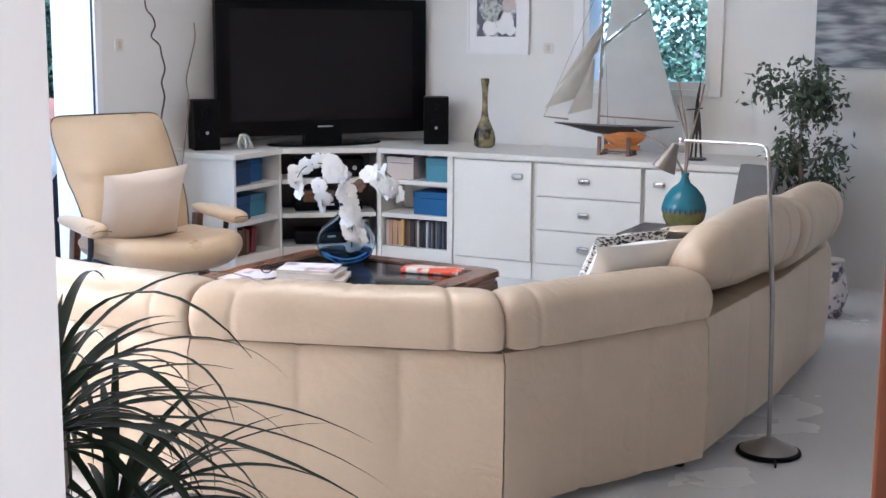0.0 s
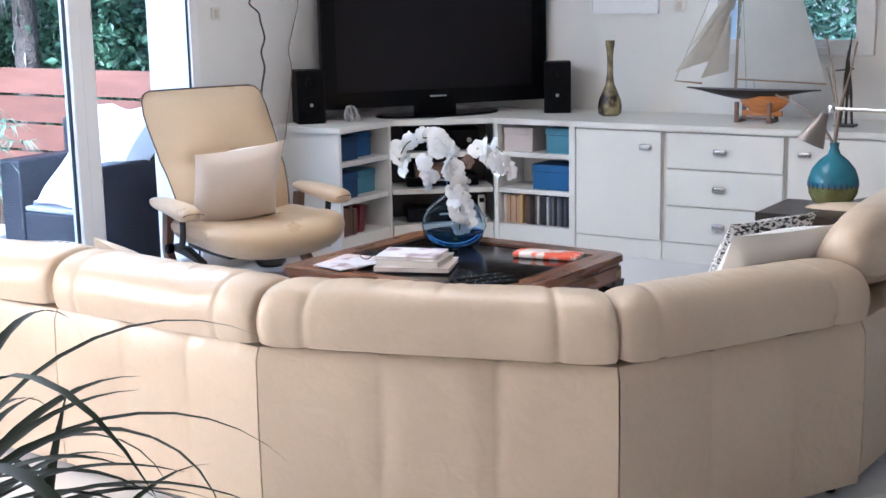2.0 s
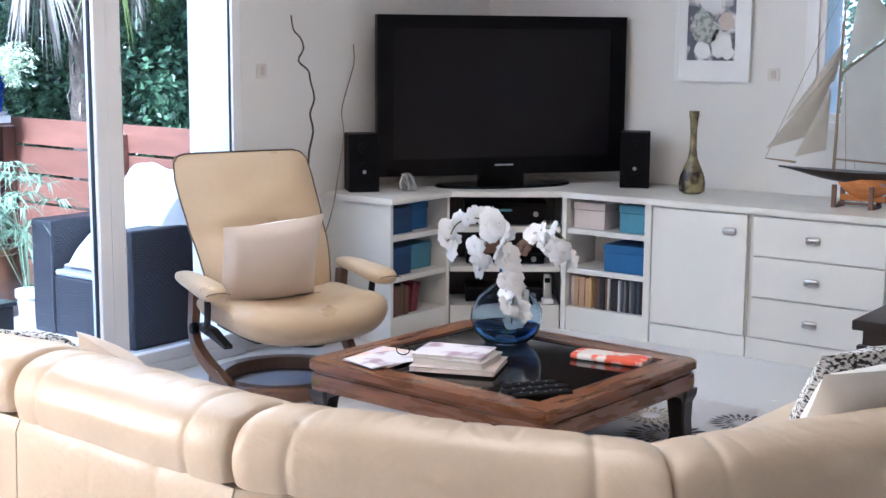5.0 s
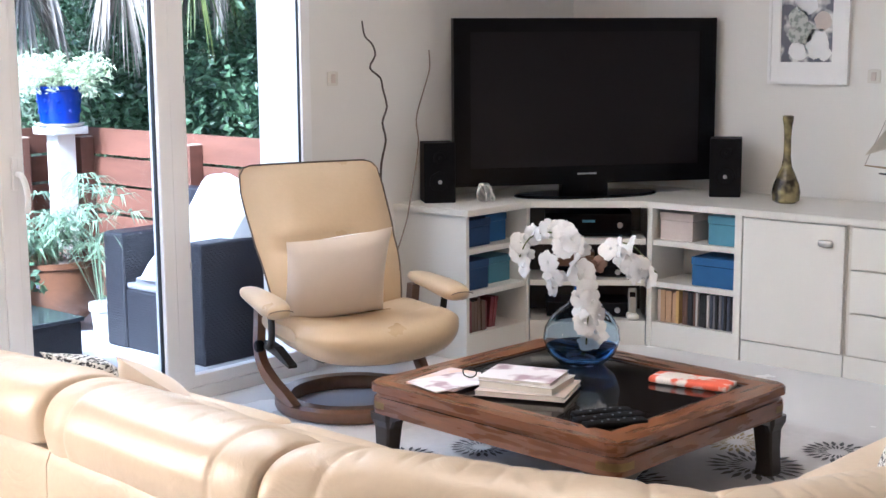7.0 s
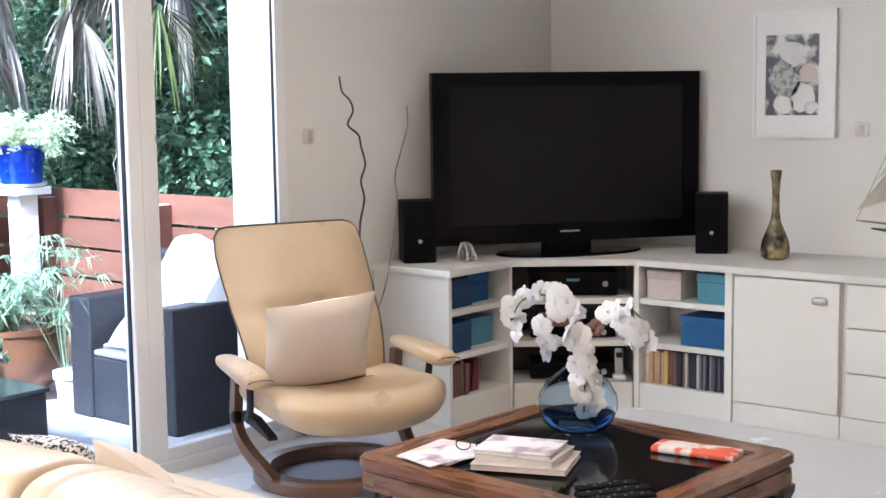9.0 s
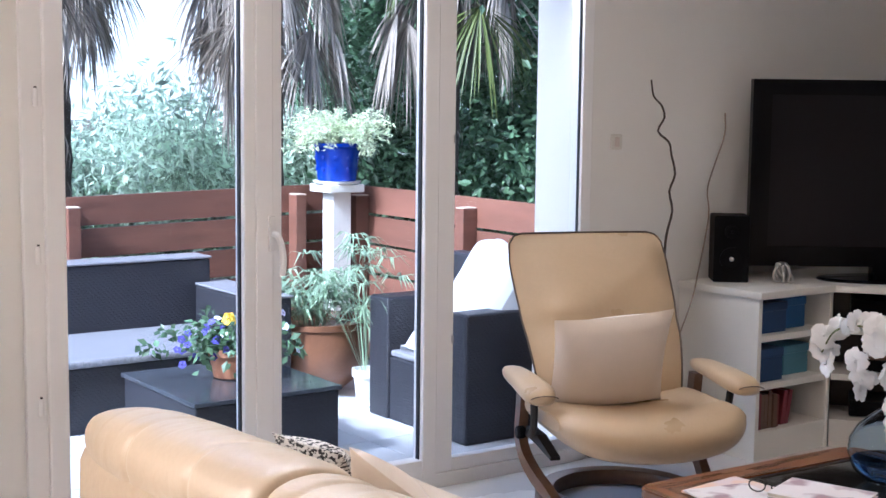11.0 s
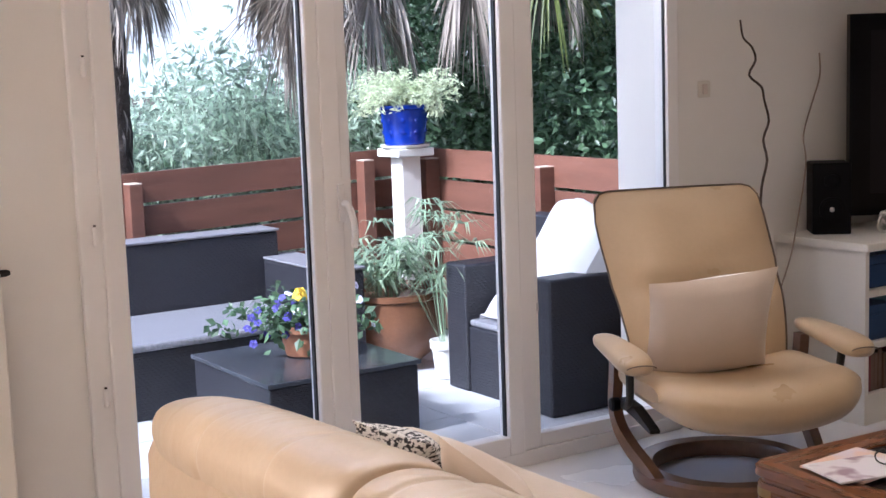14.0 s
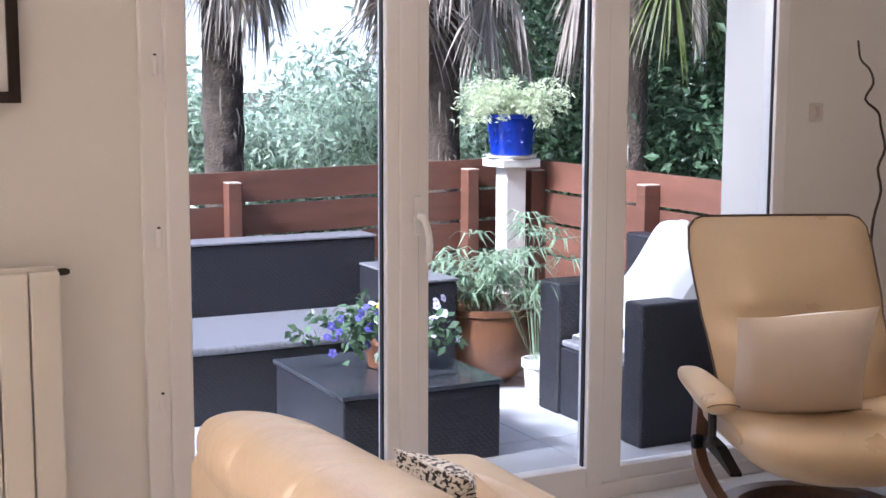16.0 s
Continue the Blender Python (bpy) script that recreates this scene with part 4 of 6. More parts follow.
def player(z, w, h, label, light=False):
    p = thing("media_player", label, "media player", (0.60, -0.70, z), 37.8, "media players")
    part("case", box(-w / 2, w / 2, -0.04, 0.17, 0.004, h, 0.004), M_BLACK, p)
    part("fascia", box(-w / 2 + 0.004, w / 2 - 0.004, -0.045, -0.041, 0.008, h - 0.004, 0.001), M_GLOSSBLACK, p)
    for s in (-1, 1):
        part("foot", lathe([(0.012, 0), (0.012, 0.004)], 10, centre=(s * w * 0.4, 0)), M_BLACK, p)
    part("display", box(-0.03, 0.03, -0.047, -0.0455, h * 0.62, h * 0.62 + 0.012), M_TEAL if light else M_STEEL, p, "pale display strip")
    part("dial", lathe([(0.014, 0), (0.013, 0.01)], 14), M_STEEL, p, "", True).matrix_basis = pose(w * 0.36, -0.045, h * 0.5, 90, 0, 0)


player(0.519, 0.42, 0.115, "black amplifier with a small display", True)
player(0.319, 0.40, 0.055, "slim black disc player in a media unit")
player(0.121, 0.40, 0.075, "black video recorder in a media unit")
bx = thing("wooden_box", "small dark brown wooden box on the media shelf", "box", (0.56, -0.75, 0.376), 37.8)
part("body", box(-0.09, 0.09, -0.03, 0.06, 0, 0.05, 0.004), M_WOODB, bx)
part("lid", box(-0.093, 0.093, -0.033, 0.063, 0.051, 0.07, 0.004), M_WOODB, bx)
ph = thing("cordless_phone", "pale cordless telephone standing in its cradle", "telephone", (0.815, -0.625, 0.121), 37.8)
part("cradle", rounded(-0.03, 0.03, -0.03, 0.04, 0, 0.03, 0.012, 4), M_LACQ, ph, smooth=True)
hs = part("handset", moved(rounded(-0.022, 0.022, -0.01, 0.012, 0.028, 0.15, 0.009, 5), pose(0, 0.005, 0, -12, 0, 0)), M_STEEL, ph, smooth=True)
part("screen", moved(box(-0.014, 0.014, -0.012, -0.0105, 0.105, 0.13), pose(0, 0.005, 0, -12, 0, 0)), M_SCREEN, hs)

# ---- on the cabinets ----
solo("tall_vase", lathe([(0.045, 0.0), (0.062, 0.012), (0.066, 0.05), (0.060, 0.085), (0.042, 0.13), (0.024, 0.17), (0.017, 0.22), (0.016, 0.30), (0.020, 0.36), (0.025, 0.385), (0.025, 0.405), (0.019, 0.406), (0.016, 0.37)], 28),
     M_VASE, "tall slender bronze mottled glass bottle vase", "vase", smooth=True, m=pose(1.432, -0.29, CT))
orn = bmesh.new()
for k in range(5):
    a = k * 1.256
    tube([(0.035 * math.cos(t) * math.cos(a) - 0.012 * math.sin(a), 0.035 * math.cos(t) * math.sin(a), 0.045 + 0.038 * math.sin(t + k * 0.3)) for t in [i * 0.42 for i in range(16)]], 0.007, 6, bm=orn)
solo("metal_ornament", orn, M_STEEL, "small knotted silver metal ornament on the cabinet", "ornament", smooth=True, m=pose(0.30, -1.12, CT))

# model yacht
by = thing("model_yacht", "wooden model gaff yacht with cream sails on a stand", "model boat", (2.26, -0.34, CT), 0)
secs = []
for k in range(17):
    u = k / 16
    x = -0.36 + 0.70 * u
    w = 0.062 * math.sin(math.pi * min(1, max(0.02, u)) ** 0.9) + 0.004
    deep = 0.012 + 0.085 * max(0, math.sin(math.pi * min(1, u * 1.02))) ** 1.6
    top = 0.165 + 0.02 * (2 * u - 1) ** 2
    secs.append([Vector((x, w * math.cos(a), top + (0 if math.sin(a) > 0 else deep * math.sin(a)))) for a in [math.pi * j / 8 for j in range(0, 16)]])
hull = part("hull", loft([[Vector((p.x, p.y, 0.168 + (p.z - 0.172) * 0.55 - 0.004 * (2 * k / 16 - 1) ** 2)) for p in q] for k, q in enumerate(secs)]), M_EBONY, by, "black painted hull", True)
part("underbody", loft([[Vector((-0.07 + 0.25 * k / 10, 0.050 * math.sin(math.pi * (k + 0.6) / 11.2) * math.cos(t), 0.135 + 0.095 * math.sin(math.pi * (k + 0.6) / 11.2) ** 0.6 * min(0, math.sin(t)))) for t in [6.283 * j / 16 for j in range(16)]] for k in range(11)]), M_HULL, hull, "varnished orange underbody", True)
part("keel", box(-0.06, 0.15, -0.008, 0.008, 0.032, 0.06, 0.004), M_HULL, hull)
for x in (-0.07, 0.10):
    st = part("stand", box(x - 0.012, x + 0.012, -0.06, 0.06, 0.0, 0.012, 0.002), M_WOODB, by)
    for s in (-1, 1):
        part("upright", box(x - 0.010, x + 0.010, s * 0.055 - 0.008, s * 0.055 + 0.008, 0.012, 0.105, 0.002), M_WOODB, st)
part("stand_rail", box(-0.07, 0.10, -0.01, 0.01, 0.012, 0.024, 0.002), M_WOODB, by)
part("mast", tube([(-0.098, 0, 0.16), (-0.085, 0, 0.80), (-0.078, 0, 1.02)], [0.008, 0.006, 0.003], 8), M_SPAR, by, smooth=True)
part("boom", tube([(-0.09, 0, 0.215), (0.365, 0, 0.20)], 0.005, 6), M_SPAR, by)
part("gaff", tube([(-0.092, 0, 0.60), (0.182, 0, 0.808)], 0.006, 6), M_SPAR, by)
part("bowsprit", tube([(-0.28, 0, 0.19), (-0.43, 0, 0.20)], [0.006, 0.003], 6), M_SPAR, by)


M_SAILTAN = mat("tan_sailcloth", (0.62, 0.57, 0.48), 0.85, var=0.06, scale=10, fine=300, bump=0.2)


def sail(name, corners, belly, parent, cloth=None, n=8):
    a, b, c, d = [Vector(p) for p in corners]
    bm = bmesh.new()
    g = [[None] * (n + 1) for _ in range(n + 1)]
    for i in range(n + 1):
        for j in range(n + 1):
            u, v = i / n, j / n
            p = a.lerp(b, u).lerp(d.lerp(c, u), v)
            p.y -= belly * 4 * u * (1 - u) * (0.35 + math.sin(math.pi * v))
            g[i][j] = bm.verts.new(p)
    for i in range(n):
        for j in range(n):
            bm.faces.new((g[i][j], g[i + 1][j], g[i + 1][j + 1], g[i][j + 1]))
    bmesh.ops.solidify(bm, geom=list(bm.faces), thickness=0.002)
    return part(name, bm, cloth or M_SAIL, parent, smooth=True)


sail("mainsail", ((-0.083, 0, 0.225), (0.36, 0, 0.21), (0.18, 0, 0.795), (-0.075, 0, 0.60)), 0.03, by)
sail("topsail", ((-0.068, 0, 0.635), (0.178, 0, 0.815), (0.025, 0, 0.975), (-0.02, 0, 0.985)), 0.015, by)
sail("flying_jib", ((-0.356, 0.01, 0.37), (-0.118, 0.01, 0.57), (-0.082, 0.01, 0.735), (-0.086, 0.01, 0.75)), 0.014, by, M_SAILTAN)
sail("jib", ((-0.43, 0, 0.245), (-0.226, 0, 0.312), (-0.100, 0, 0.64), (-0.106, 0, 0.66)), 0.016, by, M_SAILTAN)
sail("staysail", ((-0.284, -0.008, 0.215), (-0.135, -0.008, 0.255), (-0.125, -0.008, 0.52), (-0.130, -0.008, 0.54)), 0.014, by, M_SAILTAN)
for a, b in (((-0.43, 0, 0.20), (-0.08, 0, 1.0)), ((-0.08, 0, 1.0), (0.335, 0, 0.20)), ((-0.08, 0, 0.8), (-0.02, 0.06, 0.17)), ((-0.08, 0, 0.8), (-0.02, -0.06, 0.17))):
    part("rigging", tube([a, b], 0.0013, 4), M_TWIG, by)

fg = thing("figure_sculpture", "slim black metal sculpture on a round foot", "sculpture", (2.745, -0.40, CT))
part("foot", box(-0.05, 0.05, -0.04, 0.04, 0, 0.014, 0.004), M_EBONY, fg)
for dx, dz in ((-0.018, 0.0), (0.0, 0.03), (0.02, -0.01)):
    part("rod", tube(spline([(dx * 1.5, 0, 0.014), (dx * 0.9, 0.004, 0.15), (dx * 0.4, 0, 0.27 + dz), (dx * 0.2, 0, 0.33 + dz)]), [0.006] * 6 + [0.008] * 6 + [0.006] * 7, 6), M_EBONY, fg, smooth=True)
part("cross_bar", tube([(-0.06, 0, 0.27), (0.03, 0, 0.28)], 0.004, 6), M_EBONY, fg)
part("tip", tube([(0, 0, 0.33), (0.012, 0, 0.42), (0.016, 0, 0.47)], [0.008, 0.004, 0.002], 6), M_EBONY, fg)


# ---- pictures, sockets, branch ----
pc = thing("framed_print", "white framed flower print with a wide mount", "picture", (1.385, -0.012, 1.54))
part("frame", wall_with_hole("y", -0.014, 0.010, -0.205, 0.205, -0.295, 0.295, [(-0.19, 0.19, -0.28, 0.28)]), M_PVC, pc)
part("mount", wall_with_hole("y", -0.008, 0.008, -0.19, 0.19, -0.28, 0.28, [(-0.142, 0.122, -0.19, 0.185)]), M_MAT, pc)
part("print", box(-0.1415, 0.1215, -0.004, 0.006, -0.1895, 0.1845), M_PHOTO, pc, "grey print of pale roses")
rnd = random.Random(4)
M_PRINTLEAF = pattern("printed_leaves", (0.50, 0.52, 0.48), (0.24, 0.27, 0.24), 40.0, 0.45, 0.6, 0.5, kind="noise")
for cx, cz, r, ink in ((-0.055, 0.015, 0.055, M_PRINTLEAF), (-0.03, -0.06, 0.07, M_PRINTLEAF), (0.04, -0.10, 0.07, M_MAT), (-0.05, -0.135, 0.05, M_MAT), (0.085, -0.15, 0.034, M_MAT), (-0.015, 0.095, 0.062, M_PETAL), (0.072, 0.0, 0.045, M_BEIGE)):
    bm = bmesh.new()
    for k in range(3):
        n, rr = 11, r * (1 - 0.28 * k)
        ring = [bm.verts.new((cx + rr * (1 + 0.16 * rnd.uniform(-1, 1)) * math.cos(6.283 * i / n), -0.0045 - 0.0006 * k, cz + rr * (1 + 0.16 * rnd.uniform(-1, 1)) * math.sin(6.283 * i / n))) for i in range(n)]
        bm.faces.new(ring)
    part("printed_rose", bm, ink, pc)
sp = thing("sea_painting", "unframed grey seascape painting on canvas", "painting", (3.70, -0.02, 1.53))
part("canvas", box(-0.425, 0.425, -0.015, 0.018, -0.325, 0.325, 0.003), M_SEA, sp)
part("stretcher", wall_with_hole("y", 0.0185, 0.0195, -0.41, 0.41, -0.31, 0.31, [(-0.36, 0.36, -0.26, 0.26)]), M_TWIG, sp)
ar = thing("framed_print", "dark framed print on the wall above a radiator", "picture", (0.012, -4.93, 1.72), 0)
part("frame", wall_with_hole("x", -0.010, 0.016, -0.345, 0.345, -0.375, 0.375, [(-0.315, 0.315, -0.345, 0.345)]), M_EBONY, ar)
part("mount", box(-0.009, 0.004, -0.3145, 0.3145, -0.3445, 0.3445), M_MAT, ar)


def socket(m, label):
    s = tagged(new("wall_socket"), label, "socket", "wall sockets")
    s.matrix_basis = m
    part("plate", rounded(-0.032, 0.032, -0.009, 0.0, -0.032, 0.032, 0.006, 3), M_LACQ_DARKER, s)
    part("button", box(-0.012, 0.012, -0.012, -0.0085, -0.02, 0.02, 0.003), M_BEIGE, s)


socket(pose(1.712, 0.0, 1.285), "small white switch on the wall")
socket(pose(0.0, -1.83, 1.298, 0, 0, 90), "small white switch on the wall")
rnd = random.Random(11)
fv = thing("floor_vase", "dark floor vase with a tall twisted branch", "floor vase", (0.15, -1.665, 0))
part("vase", lathe([(0.06, 0), (0.08, 0.02), (0.085, 0.15), (0.06, 0.3), (0.035, 0.42), (0.045, 0.46), (0.038, 0.46), (0.03, 0.42)], 20), M_EBONY, fv, smooth=True)
part("branch", tube(spline([(0, 0, 0.40), (0.0, 0.01, 0.62), (0.0, -0.015, 0.80), (0.0, -0.01, 0.92), (0, 0.02, 1.02), (-0.01, 0.01, 1.10), (0, 0.03, 1.17), (-0.01, 0.015, 1.25), (0, -0.01, 1.30), (-0.01, -0.065, 1.345), (-0.01, -0.03, 1.40), (-0.015, -0.045, 1.45), (-0.02, -0.085, 1.485), (-0.02, -0.10, 1.55)], 3), [0.0065 - 0.003 * k / 40 for k in range(40)], 6), M_TWIGDARK, fv, "thin dark twisted branch", True)
part("branch", tube(spline([(0.01, 0.02, 0.40), (0.02, 0.12, 0.62), (0.0, 0.18, 0.74), (-0.03, 0.27, 0.98), (-0.06, 0.29, 1.10), (-0.08, 0.36, 1.22), (-0.10, 0.43, 1.33), (-0.12, 0.45, 1.42)], 4), 0.0035, 5), M_TWIG, fv, "thin pale twig", True)

# ---- radiator ----
rad = thing("radiator", "flat white panel radiator on the wall", "radiator", (0, 0, 0))
for k in range(6):
    y = -4.515 - 0.082 * k
    part("panel", box(0.045, 0.10, y - 0.078, y, 0.10, 0.905, 0.006), M_LACQ, rad)
part("rail", box(0.05, 0.075, -5.0, -4.52, 0.905, 0.915, 0.002), M_LACQ, rad)
part("vent_plug", lathe([(0.010, 0), (0.010, 0.02), (0.006, 0.03)], 10), M_DARKMETAL, rad, "small brass vent plug").matrix_basis = pose(0.075, -4.515, 0.90, -90, 0, 0)
for z in (0.2, 0.8):
    part("bracket", box(0.0, 0.046, -4.75, -4.72, z, z + 0.05), M_LACQ, rad)

# ---- on the coffee table ----
VS = 0.92
gv = thing("glass_vase", "round blue glass vase with water and orchid stems", "vase", (1.60, -2.16, 0.3105))
part("bowl", lathe([(a * VS, b * VS) for a, b in [(0.060, 0.0), (0.090, 0.008), (0.130, 0.045), (0.150, 0.10), (0.144, 0.145), (0.118, 0.19), (0.078, 0.225), (0.046, 0.25), (0.043, 0.248), (0.075, 0.221), (0.114, 0.187), (0.139, 0.144), (0.145, 0.10), (0.126, 0.048), (0.086, 0.014), (0.02, 0.010)]], 40), M_BLUEGLASS, gv, "clear pale blue glass", True)
part("neck", lathe([(a * VS, b * VS) for a, b in [(0.0455, 0.2505), (0.034, 0.275), (0.031, 0.31), (0.033, 0.345), (0.042, 0.372), (0.038, 0.373), (0.028, 0.345), (0.026, 0.31), (0.029, 0.275), (0.042, 0.2505)]], 28), M_BLUELIQ, gv, "deep blue glass neck", True)
part("blue_base", lathe([(a * VS, b * VS) for a, b in [(0.02, 0.0115), (0.084, 0.0155), (0.122, 0.048), (0.136, 0.075), (0.10, 0.068), (0.02, 0.064)]], 32), M_BLUELIQ, gv, "deep blue glass base", True)
orch = thing("orchid_spray", "white silk orchid sprays arching from a glass vase", "flowers", (1.60, -2.16, 0.3105))
for s in range(3):
    pts = (spline([(0, 0, 0.04), (0.0, 0, 0.28), (-0.03, 0.0, 0.41), (-0.11, -0.02, 0.465), (-0.21, -0.03, 0.44), (-0.26, -0.04, 0.35)]),
           spline([(0.01, 0, 0.04), (0.01, 0, 0.28), (0.04, -0.03, 0.35), (0.07, -0.06, 0.26), (0.09, -0.10, 0.10)]),
           spline([(0, 0.01, 0.04), (0.01, 0.01, 0.28), (0.09, 0.03, 0.42), (0.18, 0.04, 0.44), (0.285, 0.04, 0.35)]))[s]
    part("stem", tube(pts, 0.003, 6), M_STEM, orch, smooth=True)


def blossom(at, size, seed, parent, ink=None):
    r = random.Random(seed)
    bm = bmesh.new()
    for k in range(5):
        a = 2 * math.pi * k / 5 + r.uniform(-0.2, 0.2)
        w = size * (0.58 if k % 2 else 0.40)
        pts = []
        for i in range(4):
            for j in range(3):
                u, v = i / 3, j - 1
                rad_ = size * u
                lat = w * v * math.sin(math.pi * (0.10 + 0.78 * u)) * 1.15
                pts.append(bm.verts.new((rad_ * math.cos(a) - lat * math.sin(a), -0.16 * size * math.sin(u * 2.2) + 0.16 * size * abs(v) * u + 0.10 * size * r.uniform(-1, 1), rad_ * math.sin(a) + lat * math.cos(a))))
        for i in range(3):
            for j in range(2):
                bm.faces.new((pts[i * 3 + j], pts[i * 3 + j + 1], pts[i * 3 + j + 4], pts[i * 3 + j + 3]))
    ico = bmesh.new()
    bmesh.ops.create_icosphere(ico, subdivisions=1, radius=size * 0.13)
    join(bm, ico, Matrix.Translation((0, -0.2 * size, 0)))
    o = part("blossom", bm, ink or M_PETAL, parent, "dark maroon blossom" if ink else "", smooth=True, ang=80)
    o.matrix_basis = Matrix.Translation(at) @ pose(0, 0, 0, r.uniform(-50, 35), r.uniform(-60, 60), 25 + r.uniform(-75, 75))


rnd = random.Random(21)
spots = [(-0.21, 0.29), (-0.225, 0.33), (-0.215, 0.37), (-0.18, 0.395), (-0.15, 0.41), (-0.12, 0.425), (-0.085, 0.42), (-0.05, 0.42), (-0.02, 0.40), (-0.01, 0.375), (-0.05, 0.375), (-0.085, 0.36), (-0.095, 0.32), (-0.10, 0.27), (-0.105, 0.235),
         (0.02, 0.33), (0.045, 0.31), (0.025, 0.295), (0.06, 0.25), (0.045, 0.225), (0.075, 0.22), (0.055, 0.19), (0.085, 0.175), (0.065, 0.15), (0.09, 0.125), (0.075, 0.095),
         (0.13, 0.385), (0.16, 0.40), (0.155, 0.36), (0.19, 0.37), (0.21, 0.345), (0.185, 0.33), (0.235, 0.335), (0.245, 0.31), (0.215, 0.31)]
for k, (dx, dz) in enumerate(spots):
    dx, dz = dx * 1.15, dz * 1.13
    blossom((dx + rnd.uniform(-0.006, 0.006), (-0.07 if 14 < k < 26 else -0.02) + rnd.uniform(-0.03, 0.02), dz), rnd.uniform(0.036, 0.048), 100 + k, orch)
    blossom((dx + rnd.uniform(-0.016, 0.016), (-0.05 if 14 < k < 26 else 0.0) + rnd.uniform(-0.01, 0.03), dz + rnd.uniform(-0.018, 0.016)), rnd.uniform(0.026, 0.032), 300 + k, orch) if k % 2 else None



def book(x, y, z, rz, w, d, h, cover, label):
    b = thing("book", label, "book", (x, y, z), rz, "books on the coffee table")
    part("page_block", box(-w / 2 + 0.002, w / 2 - 0.004, -d / 2 + 0.004, d / 2 - 0.004, 0.002, h - 0.002), M_PAPER, b)
    part("cover", box(-w / 2, w / 2, -d / 2, d / 2, h - 0.002, h, 0.0005, 1), cover, b)
    part("cover", box(-w / 2, w / 2, -d / 2, d / 2, 0, 0.002, 0.0005, 1), cover, b)


book(1.70, -2.60, 0.3185, 22, 0.30, 0.23, 0.018, M_BEIGE, "large beige picture book at the bottom of a pile")
book(1.695, -2.60, 0.337, 14, 0.26, 0.20, 0.024, M_SPINES[2], "thick pale hardback in a pile")
book(1.68, -2.60, 0.3615, 18, 0.25, 0.19, 0.012, M_COVER, "glossy white book with a dark picture on top")
book(1.42, -2.66, 0.3185, 4, 0.20, 0.25, 0.006, M_MAG, "colourful thin magazine lying on the table")
book(1.45, -2.71, 0.325, -14, 0.17, 0.22, 0.005, M_COVER, "white and orange leaflet lying on a magazine")
nw = solo("newspaper", rounded(-0.14, 0.14, -0.055, 0.055, 0, 0.026, 0.012, 5), M_NEWS, "folded red and white newspaper on the table", "newspaper", smooth=True, m=pose(2.06, -2.17, 0.3105, 0, 0, 8))
for k, (x, y, rz, l) in enumerate(((2.035, -2.665, 58, 0.19), (2.085, -2.70, 60, 0.23), (2.13, -2.735, 57, 0.20))):
    rc = thing("remote_control", "black remote control lying on the glass", "remote control", (x, y, 0.3110), rz, "remote controls")
    part("case", rounded(-l / 2, l / 2, -0.024, 0.024, 0, 0.018, 0.007, 4), M_BLACK, rc, smooth=True)
    for i in range(6):
        part("button", lathe([(0.004, 0.018), (0.004, 0.020)], 8, centre=(-l * 0.35 + i * l * 0.13, 0.008 * (-1) ** i)), M_SPINES[1], rc)
gl = thing("spectacles", "thin dark framed spectacles lying folded", "spectacles", (1.515, -2.63, 0.332), 25)
for s in (-1, 1):
    part("rim", tube([(s * 0.033 + 0.024 * math.cos(t), 0, 0.022 + 0.018 * math.sin(t)) for t in [i * 0.5236 for i in range(13)]], 0.002, 6), M_DARKMETAL, gl)
    part("temple", tube([(s * 0.057, 0, 0.028), (s * 0.058, 0.09, 0.02), (s * 0.055, 0.125, 0.004)], 0.002, 6), M_DARKMETAL, gl)
part("bridge", tube([(-0.01, 0, 0.026), (0, 0, 0.031), (0.01, 0, 0.026)], 0.002, 6), M_DARKMETAL, gl)

blossom((0.092, -0.03, 0.375), 0.032, 777, orch, M_SPINES[3])

# ---- rug with flowers ----
rug = thing("rug", "pale grey rug with dark and gold flower heads", "rug", (0, 0, 0))
part("field", box(0.98, 2.62, -3.42, -1.42, 0.001, 0.010, 0.003), M_RUG, rug)


def rug_flower(x, y, r, material, seed):
    rr = random.Random(seed)
    bm = bmesh.new()
    n = 22
    for ringn, (ra, rb) in enumerate(((0.28, 0.62), (0.58, 1.0))):
        for k in range(n):
            a = 2 * math.pi * (k + 0.5 * ringn) / n + rr.uniform(-0.03, 0.03)
            w = 2 * math.pi / n * 0.30
            q = [(ra, a - w * 0.5), (ra * 0.5 + rb * 0.5, a - w), (rb, a), (ra * 0.5 + rb * 0.5, a + w), (ra, a + w * 0.5)]
            bm.faces.new([bm.verts.new((x + r * u * math.cos(b), y + r * u * math.sin(b), 0.0135)) for u, b in q])
    part("flower", bm, material, rug, "flower head woven in the rug")


for k, (x, y, r, g) in enumerate(((2.02, -1.78, 0.13, 1), (2.35, -1.66, 0.13, 0), (2.20, -1.98, 0.17, 0), (1.70, -1.62, 0.14, 0), (1.35, -2.42, 0.12, 0), (1.22, -2.68, 0.12, 0), (1.55, -2.75, 0.16, 1), (1.95, -2.4, 0.15, 0), (1.7, -2.05, 0.14, 0), (2.45, -2.3, 0.15, 1), (2.42, -2.75, 0.15, 0), (1.95, -3.1, 0.16, 0), (1.3, -1.9, 0.13, 1), (2.5, -1.95, 0.1, 1))):
    rug_flower(x, y, r, M_RUGGOLD if g else M_RUGDARK, k)

# ---- cushions on the sofa ----
solo("cushion", pillow(0.36, 0.33, 0.12), M_IKAT, "black and white woven cushion on the sofa", "cushion", smooth=True, m=pose(3.20, -3.10, 0.43, 0, 0, 66) @ pose(0, 0, 0, 26, 0, 0))
